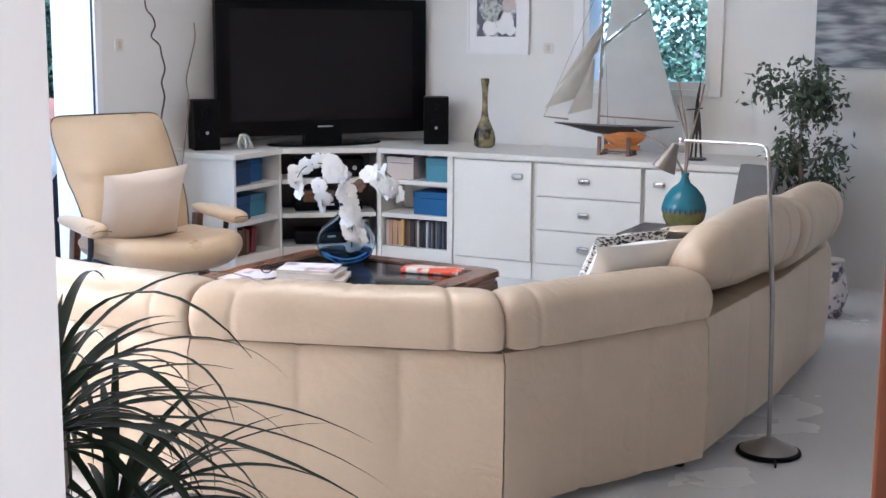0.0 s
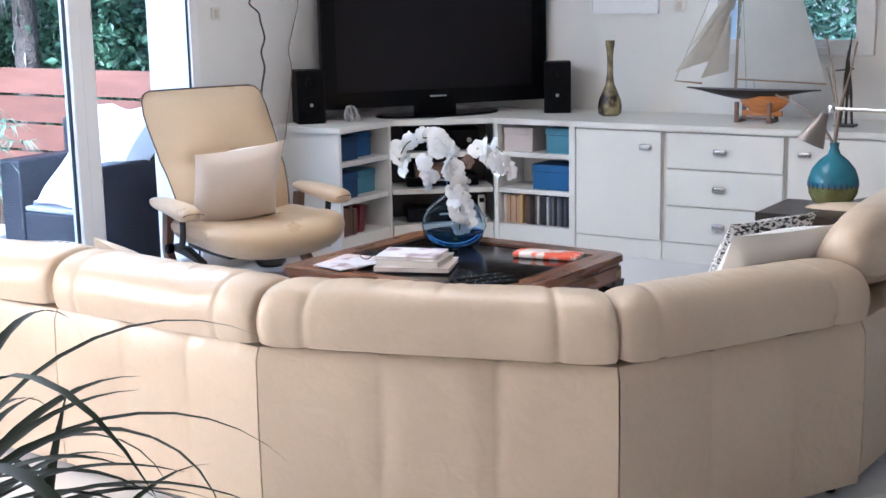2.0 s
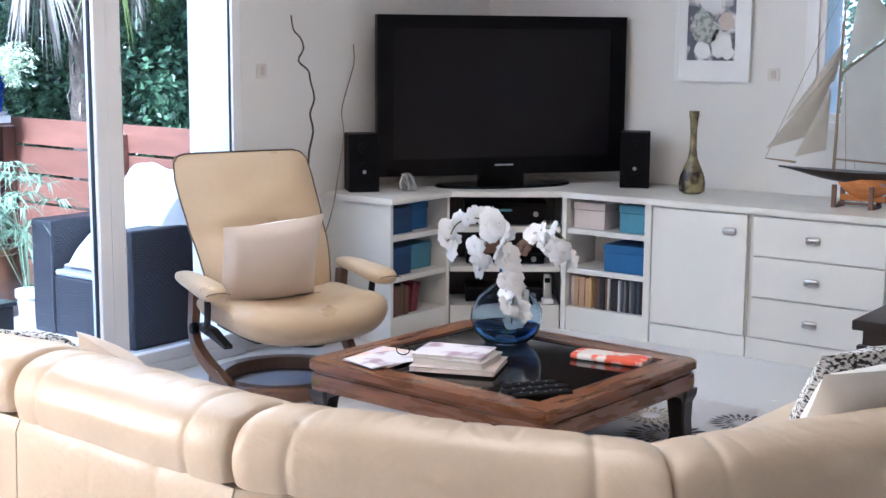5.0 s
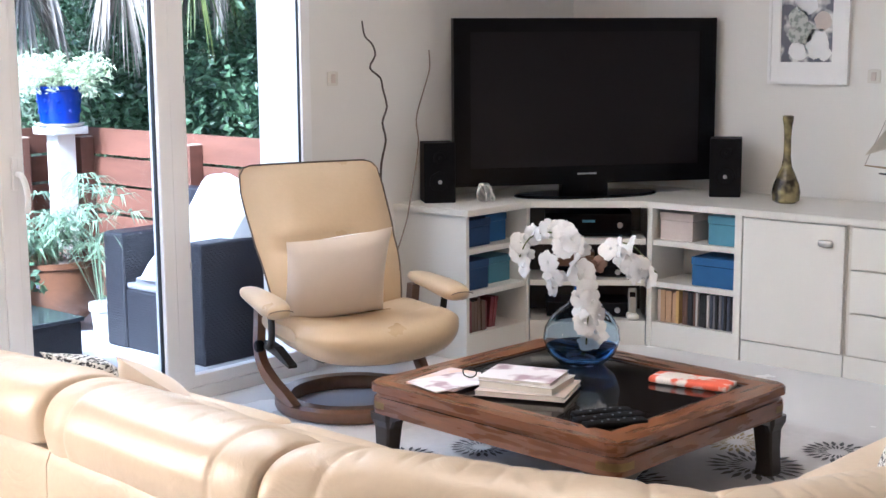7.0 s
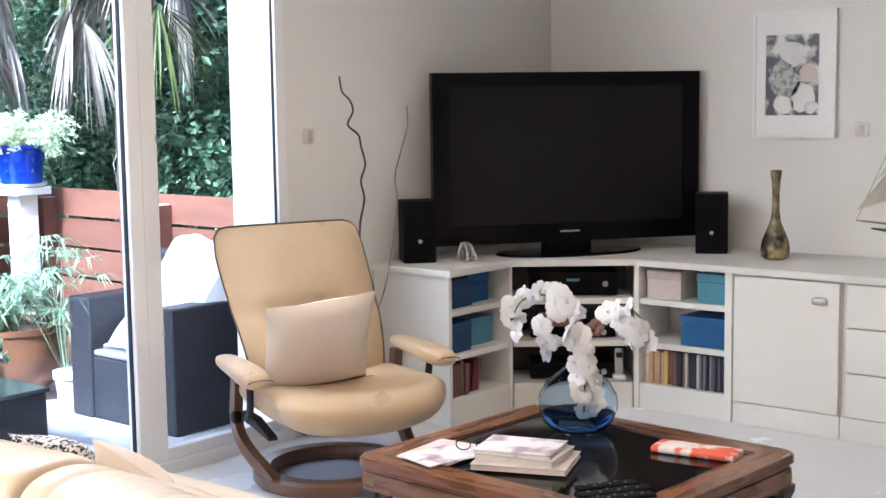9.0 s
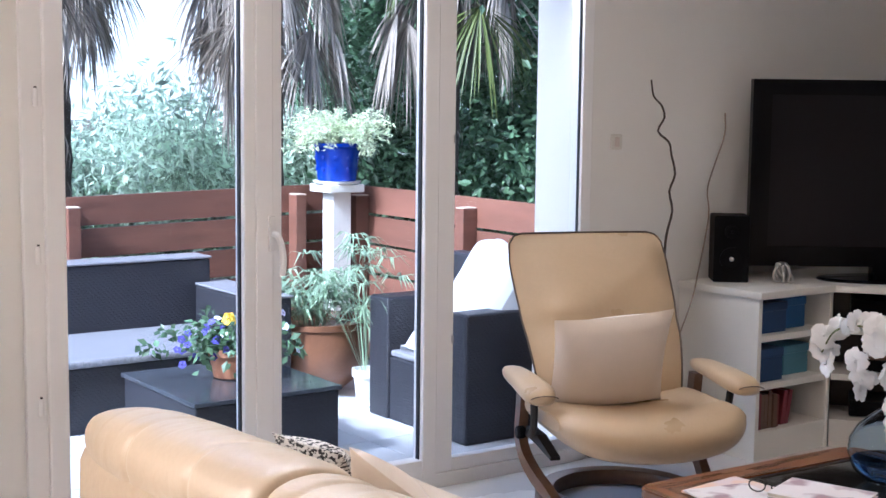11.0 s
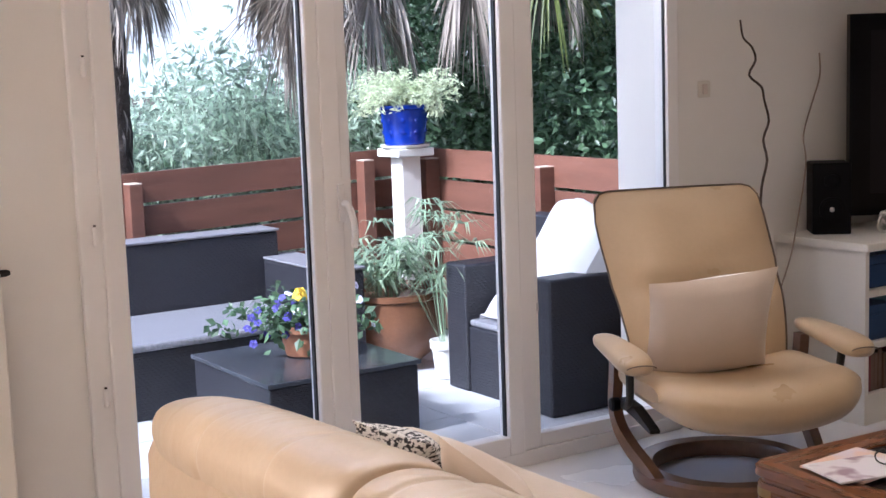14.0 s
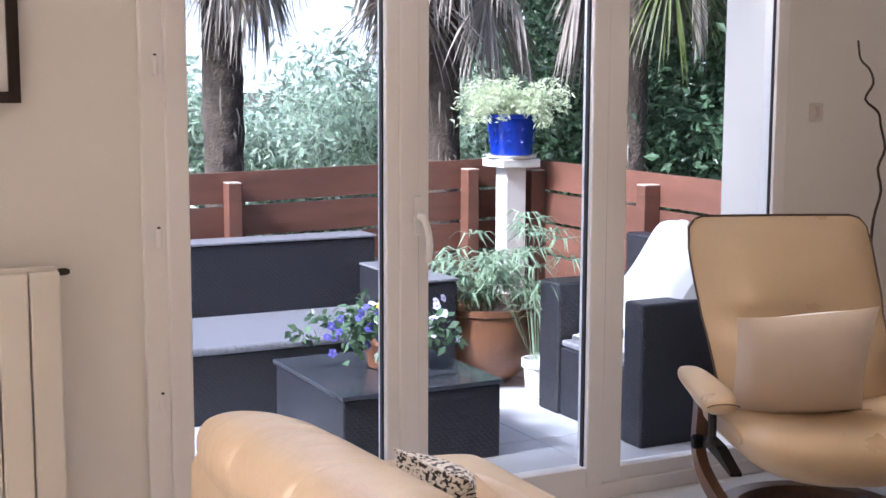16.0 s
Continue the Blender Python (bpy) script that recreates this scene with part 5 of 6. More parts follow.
solo("cushion", pillow(0.40, 0.34, 0.13), M_WHITEFAB, "plain white cushion leaning on a sofa back", "cushion", smooth=True, m=pose(3.27, -3.20, 0.425, 0, 0, 60) @ pose(0, 0, 0, 30, 0, 0))
solo("cushion", pillow(0.28, 0.27, 0.12), M_IKAT, "black and white woven cushion leaning on leather", "cushion", smooth=True, m=pose(1.17, -3.83, 0.375, 0, 0, 8) @ pose(0, 0, 0, 32, 0, 0))
solo("cushion", pillow(0.25, 0.25, 0.10), M_FABRIC, "cream cushion leaning on a sofa back", "cushion", smooth=True, m=pose(1.34, -3.80, 0.43, 0, 0, 0) @ pose(0, 0, 0, 40, 0, 0) @ pose(0, 0, 0, 0, 38, 0))

# ---- side table, vase with twigs, floor lamp ----
stb = thing("side_table", "small dark wood side table beside the sofa", "side table", (3.00, -1.62, 0), 0)
part("top", box(-0.20, 0.20, -0.20, 0.20, 0.465, 0.50, 0.005), M_EBONY, stb)
part("apron", box(-0.17, 0.17, -0.17, 0.17, 0.41, 0.464, 0.003), M_EBONY, stb)
for sx in (-1, 1):
    for sy in (-1, 1):
        part("leg", box(sx * 0.17 - 0.015, sx * 0.17 + 0.015, sy * 0.17 - 0.015, sy * 0.17 + 0.015, 0, 0.41, 0.003), M_EBONY, stb)
bv = thing("pottery_vase", "round teal glazed bottle vase with dry twigs", "vase", (3.02, -1.52, 0.5005))
body = [(0.05, 0.0), (0.075, 0.012), (0.096, 0.05), (0.101, 0.085)]
part("lower_body", lathe(body + [(0.02, 0.086)], 28), M_POTOLIVE, bv, "olive brown glazed lower half", True)
part("upper_body", lathe([(0.101, 0.0855), (0.100, 0.11), (0.086, 0.15), (0.058, 0.185), (0.026, 0.21), (0.016, 0.235), (0.02, 0.255), (0.015, 0.256), (0.011, 0.235)], 28), M_POTTEAL, bv, "teal glazed upper half", True)
for k in range(26):
    a = 2 * math.pi * k / 26
    part("painted_mark", moved(box(-0.004, 0.004, 0.0, 0.002, -0.012, 0.012), pose(0.0995 * math.cos(a), 0.0995 * math.sin(a), 0.088, 0, 0, math.degrees(a) - 90)), M_NAVY, bv)
for k, pts in enumerate(([(0, 0, 0.24), (0.01, 0, 0.36), (-0.02, 0.01, 0.47), (-0.05, 0.02, 0.56)], [(0, 0, 0.24), (0.02, -0.01, 0.40), (0.06, -0.02, 0.55), (0.08, -0.02, 0.66)], [(0, 0, 0.24), (-0.06, 0, 0.33), (-0.16, 0.02, 0.40), (-0.26, 0.03, 0.44)], [(0, 0, 0.24), (0.0, 0, 0.42), (-0.03, 0, 0.60), (-0.05, 0, 0.68)])):
    part("twig", tube(spline(pts), [0.006] * 10 + [0.004] * 9, 5), M_TWIG, bv, smooth=True)

M_LAMPMETAL = mat("dull_steel", (0.34, 0.33, 0.32), 0.3, 1.0, var=0.15, bump=0.03)
fl = thing("floor_lamp", "chrome reading lamp with a bent arm", "floor lamp", (3.80, -3.08, 0))
part("base", lathe([(0.10, 0), (0.108, 0.005), (0.106, 0.014), (0.098, 0.017)], 32), M_BLACK, fl, "black weighted foot", True)
part("dome", lathe([(0.096, 0.0172), (0.088, 0.024), (0.05, 0.038), (0.018, 0.058)], 32), M_LAMPMETAL, fl, "polished foot cover", True)
part("pole", tube([(0, 0, 0.04), (-0.01, 0, 0.5), (-0.045, 0.0, 0.98)], 0.008, 10), M_LAMPMETAL, fl, smooth=True)
part("arm", tube(spline([(-0.045, 0, 0.975), (-0.052, 0.002, 1.015), (-0.08, 0.02, 1.03), (-0.22, 0.105, 1.025), (-0.38, 0.185, 1.02)]), 0.006, 10), M_CHROME, fl, smooth=True)
hd = part("lamp_head", lathe([(0.012, 0.0), (0.016, -0.02), (0.034, -0.07), (0.044, -0.10), (0.041, -0.101), (0.03, -0.065), (0.010, -0.02)], 24), M_SHADE, fl, "brushed metal cone shade", True)
hd.matrix_basis = pose(-0.42, 0.21, 1.005, 0, 24, 20)
part("joint", lathe([(0.012, -0.012), (0.014, 0), (0.012, 0.012)], 12, centre=(-0.395, 0.195)), M_CHROME, fl, smooth=True).location.z = 1.018
part("switch", tube([(0.0, 0.02, 0.02), (0.05, -0.12, 0.012), (0.06, -0.16, 0.010)], 0.004, 6), M_BLACK, fl)


# ---- plants indoors ----
def blades(items, material, name, parent=None, label=""):
    """Strap leaves: each item is (points, width at the middle)."""
    vs, fs = [], []
    for pts, w in items:
        n = len(pts)
        base = len(vs)
        for i, p in enumerate(pts):
            d = (pts[min(i + 1, n - 1)] - pts[max(i - 1, 0)]).normalized()
            side = d.cross(Vector((0, 0, 1)))
            side = side.normalized() if side.length > 1e-4 else Vector((1, 0, 0))
            k = w * min(1, 0.35 + 2.2 * i / n) * max(0.04, 1 - (i / (n - 1)) ** 2.4)
            up = side.cross(d) * k * 0.35
            vs += [p - side * k + up, p, p + side * k + up]
        for i in range(n - 1):
            a = base + i * 3
            fs += [(a, a + 1, a + 4, a + 3), (a + 1, a + 2, a + 5, a + 4)]
    me = bpy.data.meshes.new(name)
    me.from_pydata([tuple(v) for v in vs], [], fs)
    me.materials.append(material)
    for p in me.polygons:
        p.use_smooth = True
    ob = new(name, me)
    if parent:
        ob.parent = parent
    if label:
        tagged(ob, label)
    return ob


def leaf_cloud(name, clumps, per, spread, size, slim, material, seed, droop=0.3, parent=None):
    """Many small pointed leaves scattered round clump centres."""
    r = np.random.RandomState(seed)
    c = np.repeat(np.array(clumps, float), per, axis=0)
    n = len(c)
    c = c + r.normal(0, 1, (n, 3)) * np.array(spread)
    az = r.uniform(0, 2 * np.pi, n)
    el = r.uniform(-1.0, 0.7, n) - droop
    d = np.stack([np.cos(az) * np.cos(el), np.sin(az) * np.cos(el), np.sin(el)], 1)
    s = np.cross(d, r.normal(0, 1, (n, 3)))
    s /= np.linalg.norm(s, axis=1)[:, None] + 1e-9
    L = size * r.uniform(0.6, 1.3, n)[:, None]
    w = L * slim
    nrm = np.cross(d, s)
    v = np.stack([c, c + d * L * 0.45 + s * w + nrm * L * 0.06, c + d * L, c + d * L * 0.45 - s * w + nrm * L * 0.06], 1).reshape(-1, 3)
    i = np.arange(n)[:, None] * 4
    f = np.concatenate([i, i + 1, i + 2, i + 3], 1)
    me = bpy.data.meshes.new(name)
    me.from_pydata(v.tolist(), [], f.tolist())
    me.materials.append(material)
    ob = new(name, me)
    if parent:
        ob.parent = parent
    return ob


rnd = random.Random(31)
dp = thing("dragon_tree", "dragon tree with long dark drooping leaves in a pot", "potted plant", (3.545, -6.13, 0))
part("pot", lathe([(0.11, 0), (0.13, 0.02), (0.16, 0.24), (0.175, 0.26), (0.165, 0.265), (0.15, 0.25), (0.15, 0.22), (0.02, 0.215)], 28), M_TERRA, dp, "terracotta pot", True)
part("trunk", tube(spline([(0, 0, 0.2), (0.01, 0, 0.50), (-0.01, 0.01, 0.88)]), 0.022, 8), M_TWIG, dp, smooth=True)
part("trunk", tube(spline([(0.02, 0.02, 0.2), (0.05, 0.03, 0.42), (0.06, 0.05, 0.70)]), 0.018, 8), M_TWIG, dp, smooth=True)
part("trunk", tube(spline([(-0.03, -0.02, 0.2), (-0.045, -0.04, 0.38), (-0.05, -0.05, 0.58)]), 0.016, 8), M_TWIG, dp, smooth=True)
for cx, cy, cz, num, ln, top in ((-0.01, 0.01, 0.91, 26, 0.43, 1.2), (-0.01, 0.01, 0.88, 70, 0.30, 1.3), (0.06, 0.05, 0.74, 70, 0.32, 1.1), (-0.05, -0.05, 0.62, 80, 0.32, 1.0)):
    for k in range(num):
        a = rnd.uniform(0, 2 * math.pi)
        el = rnd.uniform(0.0, top)
        l = ln * rnd.uniform(0.7, 1.15)
        bend = rnd.uniform(0.06, 0.20)
        pts = []
        h, z = 0.0, 0.0
        e = el
        for i in range(12):
            pts.append(Vector((cx + h * math.cos(a), cy + h * math.sin(a), cz + z - 0.03 * (1 - el))))
            h += l / 11 * math.cos(e)
            z += l / 11 * math.sin(e)
            e -= bend
        blades([(pts, rnd.uniform(0.006, 0.011))], M_DRAC, "leaf", dp)

fp = thing("weeping_fig", "weeping fig with small green leaves in a pot", "potted plant", (3.30, -0.36, 0))
part("pot", lathe([(0.11, 0), (0.13, 0.02), (0.155, 0.22), (0.165, 0.24), (0.155, 0.245), (0.14, 0.22), (0.02, 0.21)], 28), M_FLORAL, fp, "pale patterned planter", True)
part("trunk", tube(spline([(0, 0, 0.2), (0.02, 0.0, 0.5), (-0.01, 0.0, 0.8), (0.01, 0, 1.15)]), [0.014] * 10 + [0.008] * 9, 8), M_TWIG, fp, smooth=True)
cl = []
for k in range(24):
    z = rnd.uniform(0.50, 1.20)
    rr = 0.15 * (1.15 - abs(z - 0.72)) * rnd.uniform(0.25, 1)
    a = rnd.uniform(0, 6.28)
    cl.append((rr * math.cos(a) + 0.02, min(0.22, rr * math.sin(a)), z))
    part("twig", tube([(0.0, 0, max(0.35, z - 0.12)), cl[-1]], 0.003, 4), M_TWIG, fp)
cl += [(-0.20, -0.02, 1.19), (-0.14, 0, 1.16), (-0.22, 0, 1.14), (0.0, 0, 1.20), (0.12, 0, 1.08), (-0.16, -0.05, 0.70), (0.14, -0.04, 0.64)]
leaf_cloud("foliage", [(a + 0.015, b, c - 0.04) for a, b, c in cl], 60, (0.045, 0.04, 0.05), 0.046, 0.22, M_FICUS, 5, 0.5, fp)
pl = thing("ceramic_planter", "patterned white ceramic pot on the floor", "planter", (3.56, -0.80, 0))
part("body", lathe([(0.05, 0), (0.07, 0.02), (0.09, 0.12), (0.075, 0.22), (0.06, 0.26), (0.065, 0.28), (0.055, 0.28), (0.05, 0.25)], 24), M_FLORAL, pl, smooth=True)
part("rim", lathe([(0.062, 0.2805), (0.068, 0.284), (0.066, 0.292), (0.058, 0.294)], 24), M_WPOT, pl, smooth=True)
gc = thing("dining_chair", "grey upholstered chair back beside the plant", "chair", (3.12, -0.92, 0), -20)
part("backrest", moved(rounded(-0.11, 0.11, -0.02, 0.02, 0.0, 0.30, 0.018, 5), pose(0, 0.1, 0.44, -14, 0, 0)), M_GREYCLOTH, gc, smooth=True)
part("seat", rounded(-0.13, 0.13, -0.16, 0.12, 0.40, 0.45, 0.02, 5), M_GREYCLOTH, gc, smooth=True)
for sx in (-1, 1):
    for sy in (-0.14, 0.10):
        part("leg", tube([(sx * 0.11, sy, 0.40), (sx * 0.12, sy * 1.1, 0.0)], 0.010, 8), M_DARKMETAL, gc)


# ---- terrace ----
TF = -0.03
M_SLAB = mat("pale_terrace_slab", (0.46, 0.47, 0.49), 0.5, var=0.08, scale=3, fine=80, bump=0.15, rand=0.05)
M_EARTH = mat("garden_ground", (0.06, 0.055, 0.035), 0.95, var=0.4, scale=2, fine=30, bump=0.5, dist=0.02)
M_FENCE = mat("red_brown_stained_boards", (0.145, 0.062, 0.040), 0.55, var=0.22, scale=3, fine=40, bump=0.15, stretch=(1, 1, 7), rand=0.12)
# Brightness of sunlit post tops, put into a pale base colour.
M_SUNLIT_TOP = mat("sunlit_post_top", (0.52, 0.42, 0.34), 0.8, var=0.2, scale=20, fine=120, bump=0.3)
M_STONE = mat("white_render", (0.72, 0.70, 0.66), 0.85, var=0.06, scale=4, fine=60, bump=0.3)
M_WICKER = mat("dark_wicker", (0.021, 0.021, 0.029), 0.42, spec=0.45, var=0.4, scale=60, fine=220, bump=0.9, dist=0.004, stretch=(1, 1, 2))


def weave(m, pitch, amount, strength):
    """Adds crossed strands to a material: relief, and a slight change of tone between strands."""
    n, l = m.node_tree.nodes, m.node_tree.links
    p = n["Principled BSDF"]
    tc = n.new("ShaderNodeTexCoord")
    waves = []
    for way in ('Z', 'DIAGONAL'):
        w = n.new("ShaderNodeTexWave")
        w.bands_direction = way
        w.inputs["Scale"].default_value = 0.314 / pitch
        w.inputs["Distortion"].default_value, w.inputs["Detail"].default_value, w.inputs["Detail Scale"].default_value = 0.6, 1.0, 3.0
        l.new(tc.outputs["Object"], w.inputs["Vector"])
        waves.append(w)
    mul = n.new("ShaderNodeMath")
    mul.operation = 'MULTIPLY'
    l.new(waves[0].outputs["Fac"], mul.inputs[0])
    l.new(waves[1].outputs["Fac"], mul.inputs[1])
    src = p.inputs["Base Color"].links[0].from_socket
    hsv, mr = n.new("ShaderNodeHueSaturation"), n.new("ShaderNodeMapRange")
    mr.inputs[3].default_value, mr.inputs[4].default_value = 1 - amount, 1 + amount
    l.new(mul.outputs[0], mr.inputs[0])
    l.new(mr.outputs[0], hsv.inputs["Value"])
    l.new(src, hsv.inputs["Color"])
    l.new(hsv.outputs[0], p.inputs["Base Color"])
    b = n.new("ShaderNodeBump")
    b.inputs["Strength"].default_value, b.inputs["Distance"].default_value = strength, 0.004
    l.new(mul.outputs[0], b.inputs["Height"])
    l.new(p.inputs["Normal"].links[0].from_socket, b.inputs["Normal"])
    l.new(b.outputs[0], p.inputs["Normal"])


weave(M_WICKER, 0.013, 0.30, 0.35)
# Much paler grey than the wicker; covers seats, bench rail and arm tops.
M_WPALE = mat("pale_grey_wicker", (0.20, 0.20, 0.22), 0.38, var=0.3, scale=50, fine=200, bump=0.7, dist=0.003)
M_GLASSTOP = mat("dark_table_glass", (0.05, 0.055, 0.065), 0.12, var=0.2, scale=3, bump=0.02)
M_TARP = mat("white_cover_sheet", (0.74, 0.75, 0.77), 0.6, var=0.05, scale=5, fine=60, bump=0.2)
M_TERRAB = mat("glazed_brown_terracotta", (0.18, 0.082, 0.042), 0.38, var=0.35, scale=4, bump=0.15)
M_BLUEPOT = mat("cobalt_glazed_pot", (0.008, 0.03, 0.30), 0.14, var=0.2, scale=6, bump=0.05)
M_FERN = mat("pale_fern", (0.64, 0.70, 0.48), 0.6, var=0.3, island=0.25, leafy=0.4)
M_GRASS = mat("umbrella_sedge", (0.30, 0.40, 0.27), 0.45, var=0.3, island=0.4, leafy=0.3)
M_BAMBOO = mat("bamboo_leaf", (0.47, 0.56, 0.44), 0.25, var=0.3, island=0.5, leafy=0.45)
M_SHRUB = mat("shrub_leaf", (0.20, 0.29, 0.20), 0.28, var=0.3, island=0.6, leafy=0.4)
M_LAUREL = mat("laurel_leaf", (0.10, 0.165, 0.09), 0.28, var=0.3, island=0.5, leafy=0.3)
M_DEADFROND = mat("dry_palm_frond", (0.33, 0.285, 0.24), 0.85, var=0.3, island=0.4, leafy=0.25)
M_PALMGREEN = mat("green_palm_frond", (0.115, 0.14, 0.035), 0.5, var=0.3, island=0.3, leafy=0.35)
M_TRUNK = mat("fibrous_palm_trunk", (0.085, 0.065, 0.05), 0.95, var=0.5, scale=12, fine=60, bump=0.9, dist=0.02)
M_PANSY_B = mat("violet_pansy", (0.07, 0.06, 0.30), 0.6, var=0.3, island=0.3)
M_PANSY_W = mat("lilac_white_pansy", (0.62, 0.60, 0.78), 0.6, var=0.2)
M_PANSY_Y = mat("yellow_pansy", (0.85, 0.55, 0.02), 0.6, var=0.15)

M_HAZE = bpy.data.materials.new("bright_sky_haze")
M_HAZE.use_nodes = True
M_HAZE.node_tree.nodes["Principled BSDF"].inputs["Emission Color"].default_value = (0.96, 0.98, 1.0, 1)
M_HAZE.node_tree.nodes["Principled BSDF"].inputs["Emission Strength"].default_value = 0.55
M_HAZE.node_tree.nodes["Principled BSDF"].inputs["Base Color"].default_value = (0.1, 0.1, 0.1, 1)
haze = bmesh.new()
ring = [[haze.verts.new((150 * math.cos(a), 150 * math.sin(a), z)) for z in (-0.3, 55)] for a in [6.2832 * k / 64 for k in range(64)]]
for k in range(64):
    haze.faces.new((ring[k][0], ring[k - 1][0], ring[k - 1][1], ring[k][1]))
solo("backdrop", haze, M_HAZE, "bright white hazy sky beyond the gardens", "sky", kind="structure")

gr = bmesh.new()
bmesh.ops.create_grid(gr, x_segments=40, y_segments=40, size=400)
for v in gr.verts:
    v.co.z = -0.34
solo("ground", gr, M_EARTH, "dark planted garden ground", "ground", kind="structure")
terrace = solo("terrace", box(-2.75, -0.331, -6.6, -1.45, -0.30, TF - 0.022), M_EARTH, "terrace paved with pale grey slabs", "terrace", kind="structure")
solo("pillar", box(-2.355, -2.240, -1.812, -1.697, TF, 0.96, 0.004), M_STONE, "square white rendered terrace pillar", "pillar", kind="structure")
solo("pillar_cap", box(-2.408, -2.187, -1.865, -1.642, 0.9605, 1.005, 0.006), M_STONE, "thin white cap on the terrace pillar", "pillar cap", kind="structure")


def fence(name, a, b, tops, posts, label, inward):
    f = thing(name, label, "fence", (0, 0, 0))
    a, b = Vector((*a, 0)), Vector((*b, 0))
    d = (b - a).normalized()
    n = Vector((-d.y, d.x, 0)) * inward
    for k in range(6):
        z1a, z1b = tops[0] - 0.166 * k, tops[1] - 0.166 * k
        bm = bmesh.new()
        c = []
        for p, zt in ((a, z1a), (b, z1b)):
            for off in (0, -0.025):
                for z in (zt - 0.149, zt):
                    c.append(bm.verts.new(p + n * off + Vector((0, 0, z))))
        for q in ((0, 1, 3, 2), (4, 6, 7, 5), (0, 4, 5, 1), (2, 3, 7, 6), (1, 5, 7, 3), (0, 2, 6, 4)):
            bm.faces.new([c[i] for i in q])
        part("board", bm, M_FENCE, f)
    for u, zt in posts:
        p = a.lerp(b, u) + n * 0.045
        bm = moved(box(-0.034, 0.034, -0.043, 0.043, TF, zt, 0.004), Matrix.Translation(p) @ Matrix.Rotation(math.atan2(d.y, d.x), 4, 'Z'))
        post = part("post", bm, M_FENCE, f)
        # Thin cap whose pale colour paints the sun on the post's top.
        part("sunlit_cap", moved(box(-0.033, 0.033, -0.042, 0.042, zt + 0.0005, zt + 0.006, 0.002), Matrix.Translation(p) @ Matrix.Rotation(math.atan2(d.y, d.x), 4, 'Z')), M_SUNLIT_TOP, post, "pale post cap with sunlight painted in")
    return f


fence("fence", (-2.56, -1.58), (-2.56, -6.4), (0.990, 0.884), ((0.062, 0.935), (0.333, 0.905), (0.62, 0.885), (0.95, 0.86)), "red-brown stained board fence beside the bench", 1)
fence("fence", (-2.53, -1.56), (-0.34, -1.56), (0.989, 0.980), ((0.105, 0.935), (0.56, 0.93), (0.94, 0.93)), "red-brown stained board fence behind the armchair", -1)


def wicker_bench():
    b = thing("garden_bench", "dark wicker terrace bench with a grey seat", "garden bench", (0, 0, TF))
    part("base", box(-2.40, -1.60, -5.6, -2.62, 0.0, 0.30, 0.01), M_WICKER, b)
    part("seat", box(-2.28, -1.575, -5.6, -2.63, 0.301, 0.335, 0.012), M_WPALE, b)
    part("backrest", box(-2.47, -2.285, -5.6, -2.53, 0.05, 0.665, 0.014), M_WICKER, b)
    part("top_rail", box(-2.475, -2.28, -5.6, -2.525, 0.666, 0.678, 0.004), M_WPALE, b)
    ar_ = part("armrest", box(-2.36, -1.62, -2.615, -2.42, 0.0, 0.53, 0.014), M_WICKER, b)
    part("arm_top", box(-2.36, -1.615, -2.62, -2.415, 0.531, 0.543, 0.004), M_WPALE, ar_)


wicker_bench()
gt = thing("garden_table", "square dark wicker box table with a glass top", "garden table", (-1.025, -3.06, TF))
part("body", box(-0.355, 0.355, -0.325, 0.325, 0.0, 0.285, 0.008), M_WICKER, gt)
part("glass_top", box(-0.365, 0.365, -0.335, 0.335, 0.287, 0.305, 0.003), M_GLASSTOP, gt, "dark wet glass top")
for sx in (-1, 1):
    for sy in (-1, 1):
        part("foot", lathe([(0.02, -0.0), (0.02, 0.002)], 8, centre=(sx * 0.3, sy * 0.28)), M_BLACK, gt)

ac = thing("garden_armchair", "dark wicker terrace armchair under a white cover", "garden armchair", (0, 0, TF))
part("armrest", box(-1.27, -1.11, -2.20, -1.66, 0.0, 0.575, 0.012), M_WICKER, ac)
part("armrest", box(-0.63, -0.50, -2.20, -1.66, 0.0, 0.575, 0.012), M_WICKER, ac)
part("seat_base", box(-1.11, -0.63, -2.19, -1.66, 0.0, 0.30, 0.010), M_WICKER, ac)
part("seat", box(-1.11, -0.63, -2.185, -1.76, 0.301, 0.33, 0.010), M_WPALE, ac)
part("backrest", box(-1.26, -0.50, -1.755, -1.655, 0.05, 0.76, 0.012), M_WICKER, ac)
cov = bmesh.new()
g = {}
NX, NY = 14, 20
for i in range(NX + 1):
    for j in range(NY + 1):
        u, v = i / NX, j / NY
        x = -1.12 + 0.62 * u
        y = -2.15 + 0.55 * v
        rise = min(1, max(0, (v - 0.06) / 0.62))
        z = 0.345 + 0.48 * rise ** 0.8 * min(1, 0.52 + 2.3 * u)
        if u < 0.06:
            z -= 3.0 * (0.06 - u)
        if v > 0.90:
            z -= (v - 0.90) * 2.4
        if u > 0.92:
            z -= (u - 0.92) * 2.0
        z += 0.03 * noise.noise(Vector((x * 6, y * 6, 1.3))) + 0.02 * math.sin(u * 14 + v * 5) * rise
        g[i, j] = cov.verts.new((x, y, z))
for i in range(NX):
    for j in range(NY):
        cov.faces.new((g[i, j], g[i + 1, j], g[i + 1, j + 1], g[i, j + 1]))
bmesh.ops.solidify(cov, geom=list(cov.faces), thickness=0.006)
solo("cover_sheet", cov, M_TARP, "white weather cover draped over the armchair", "furniture cover", smooth=True, m=pose(0, 0, TF))

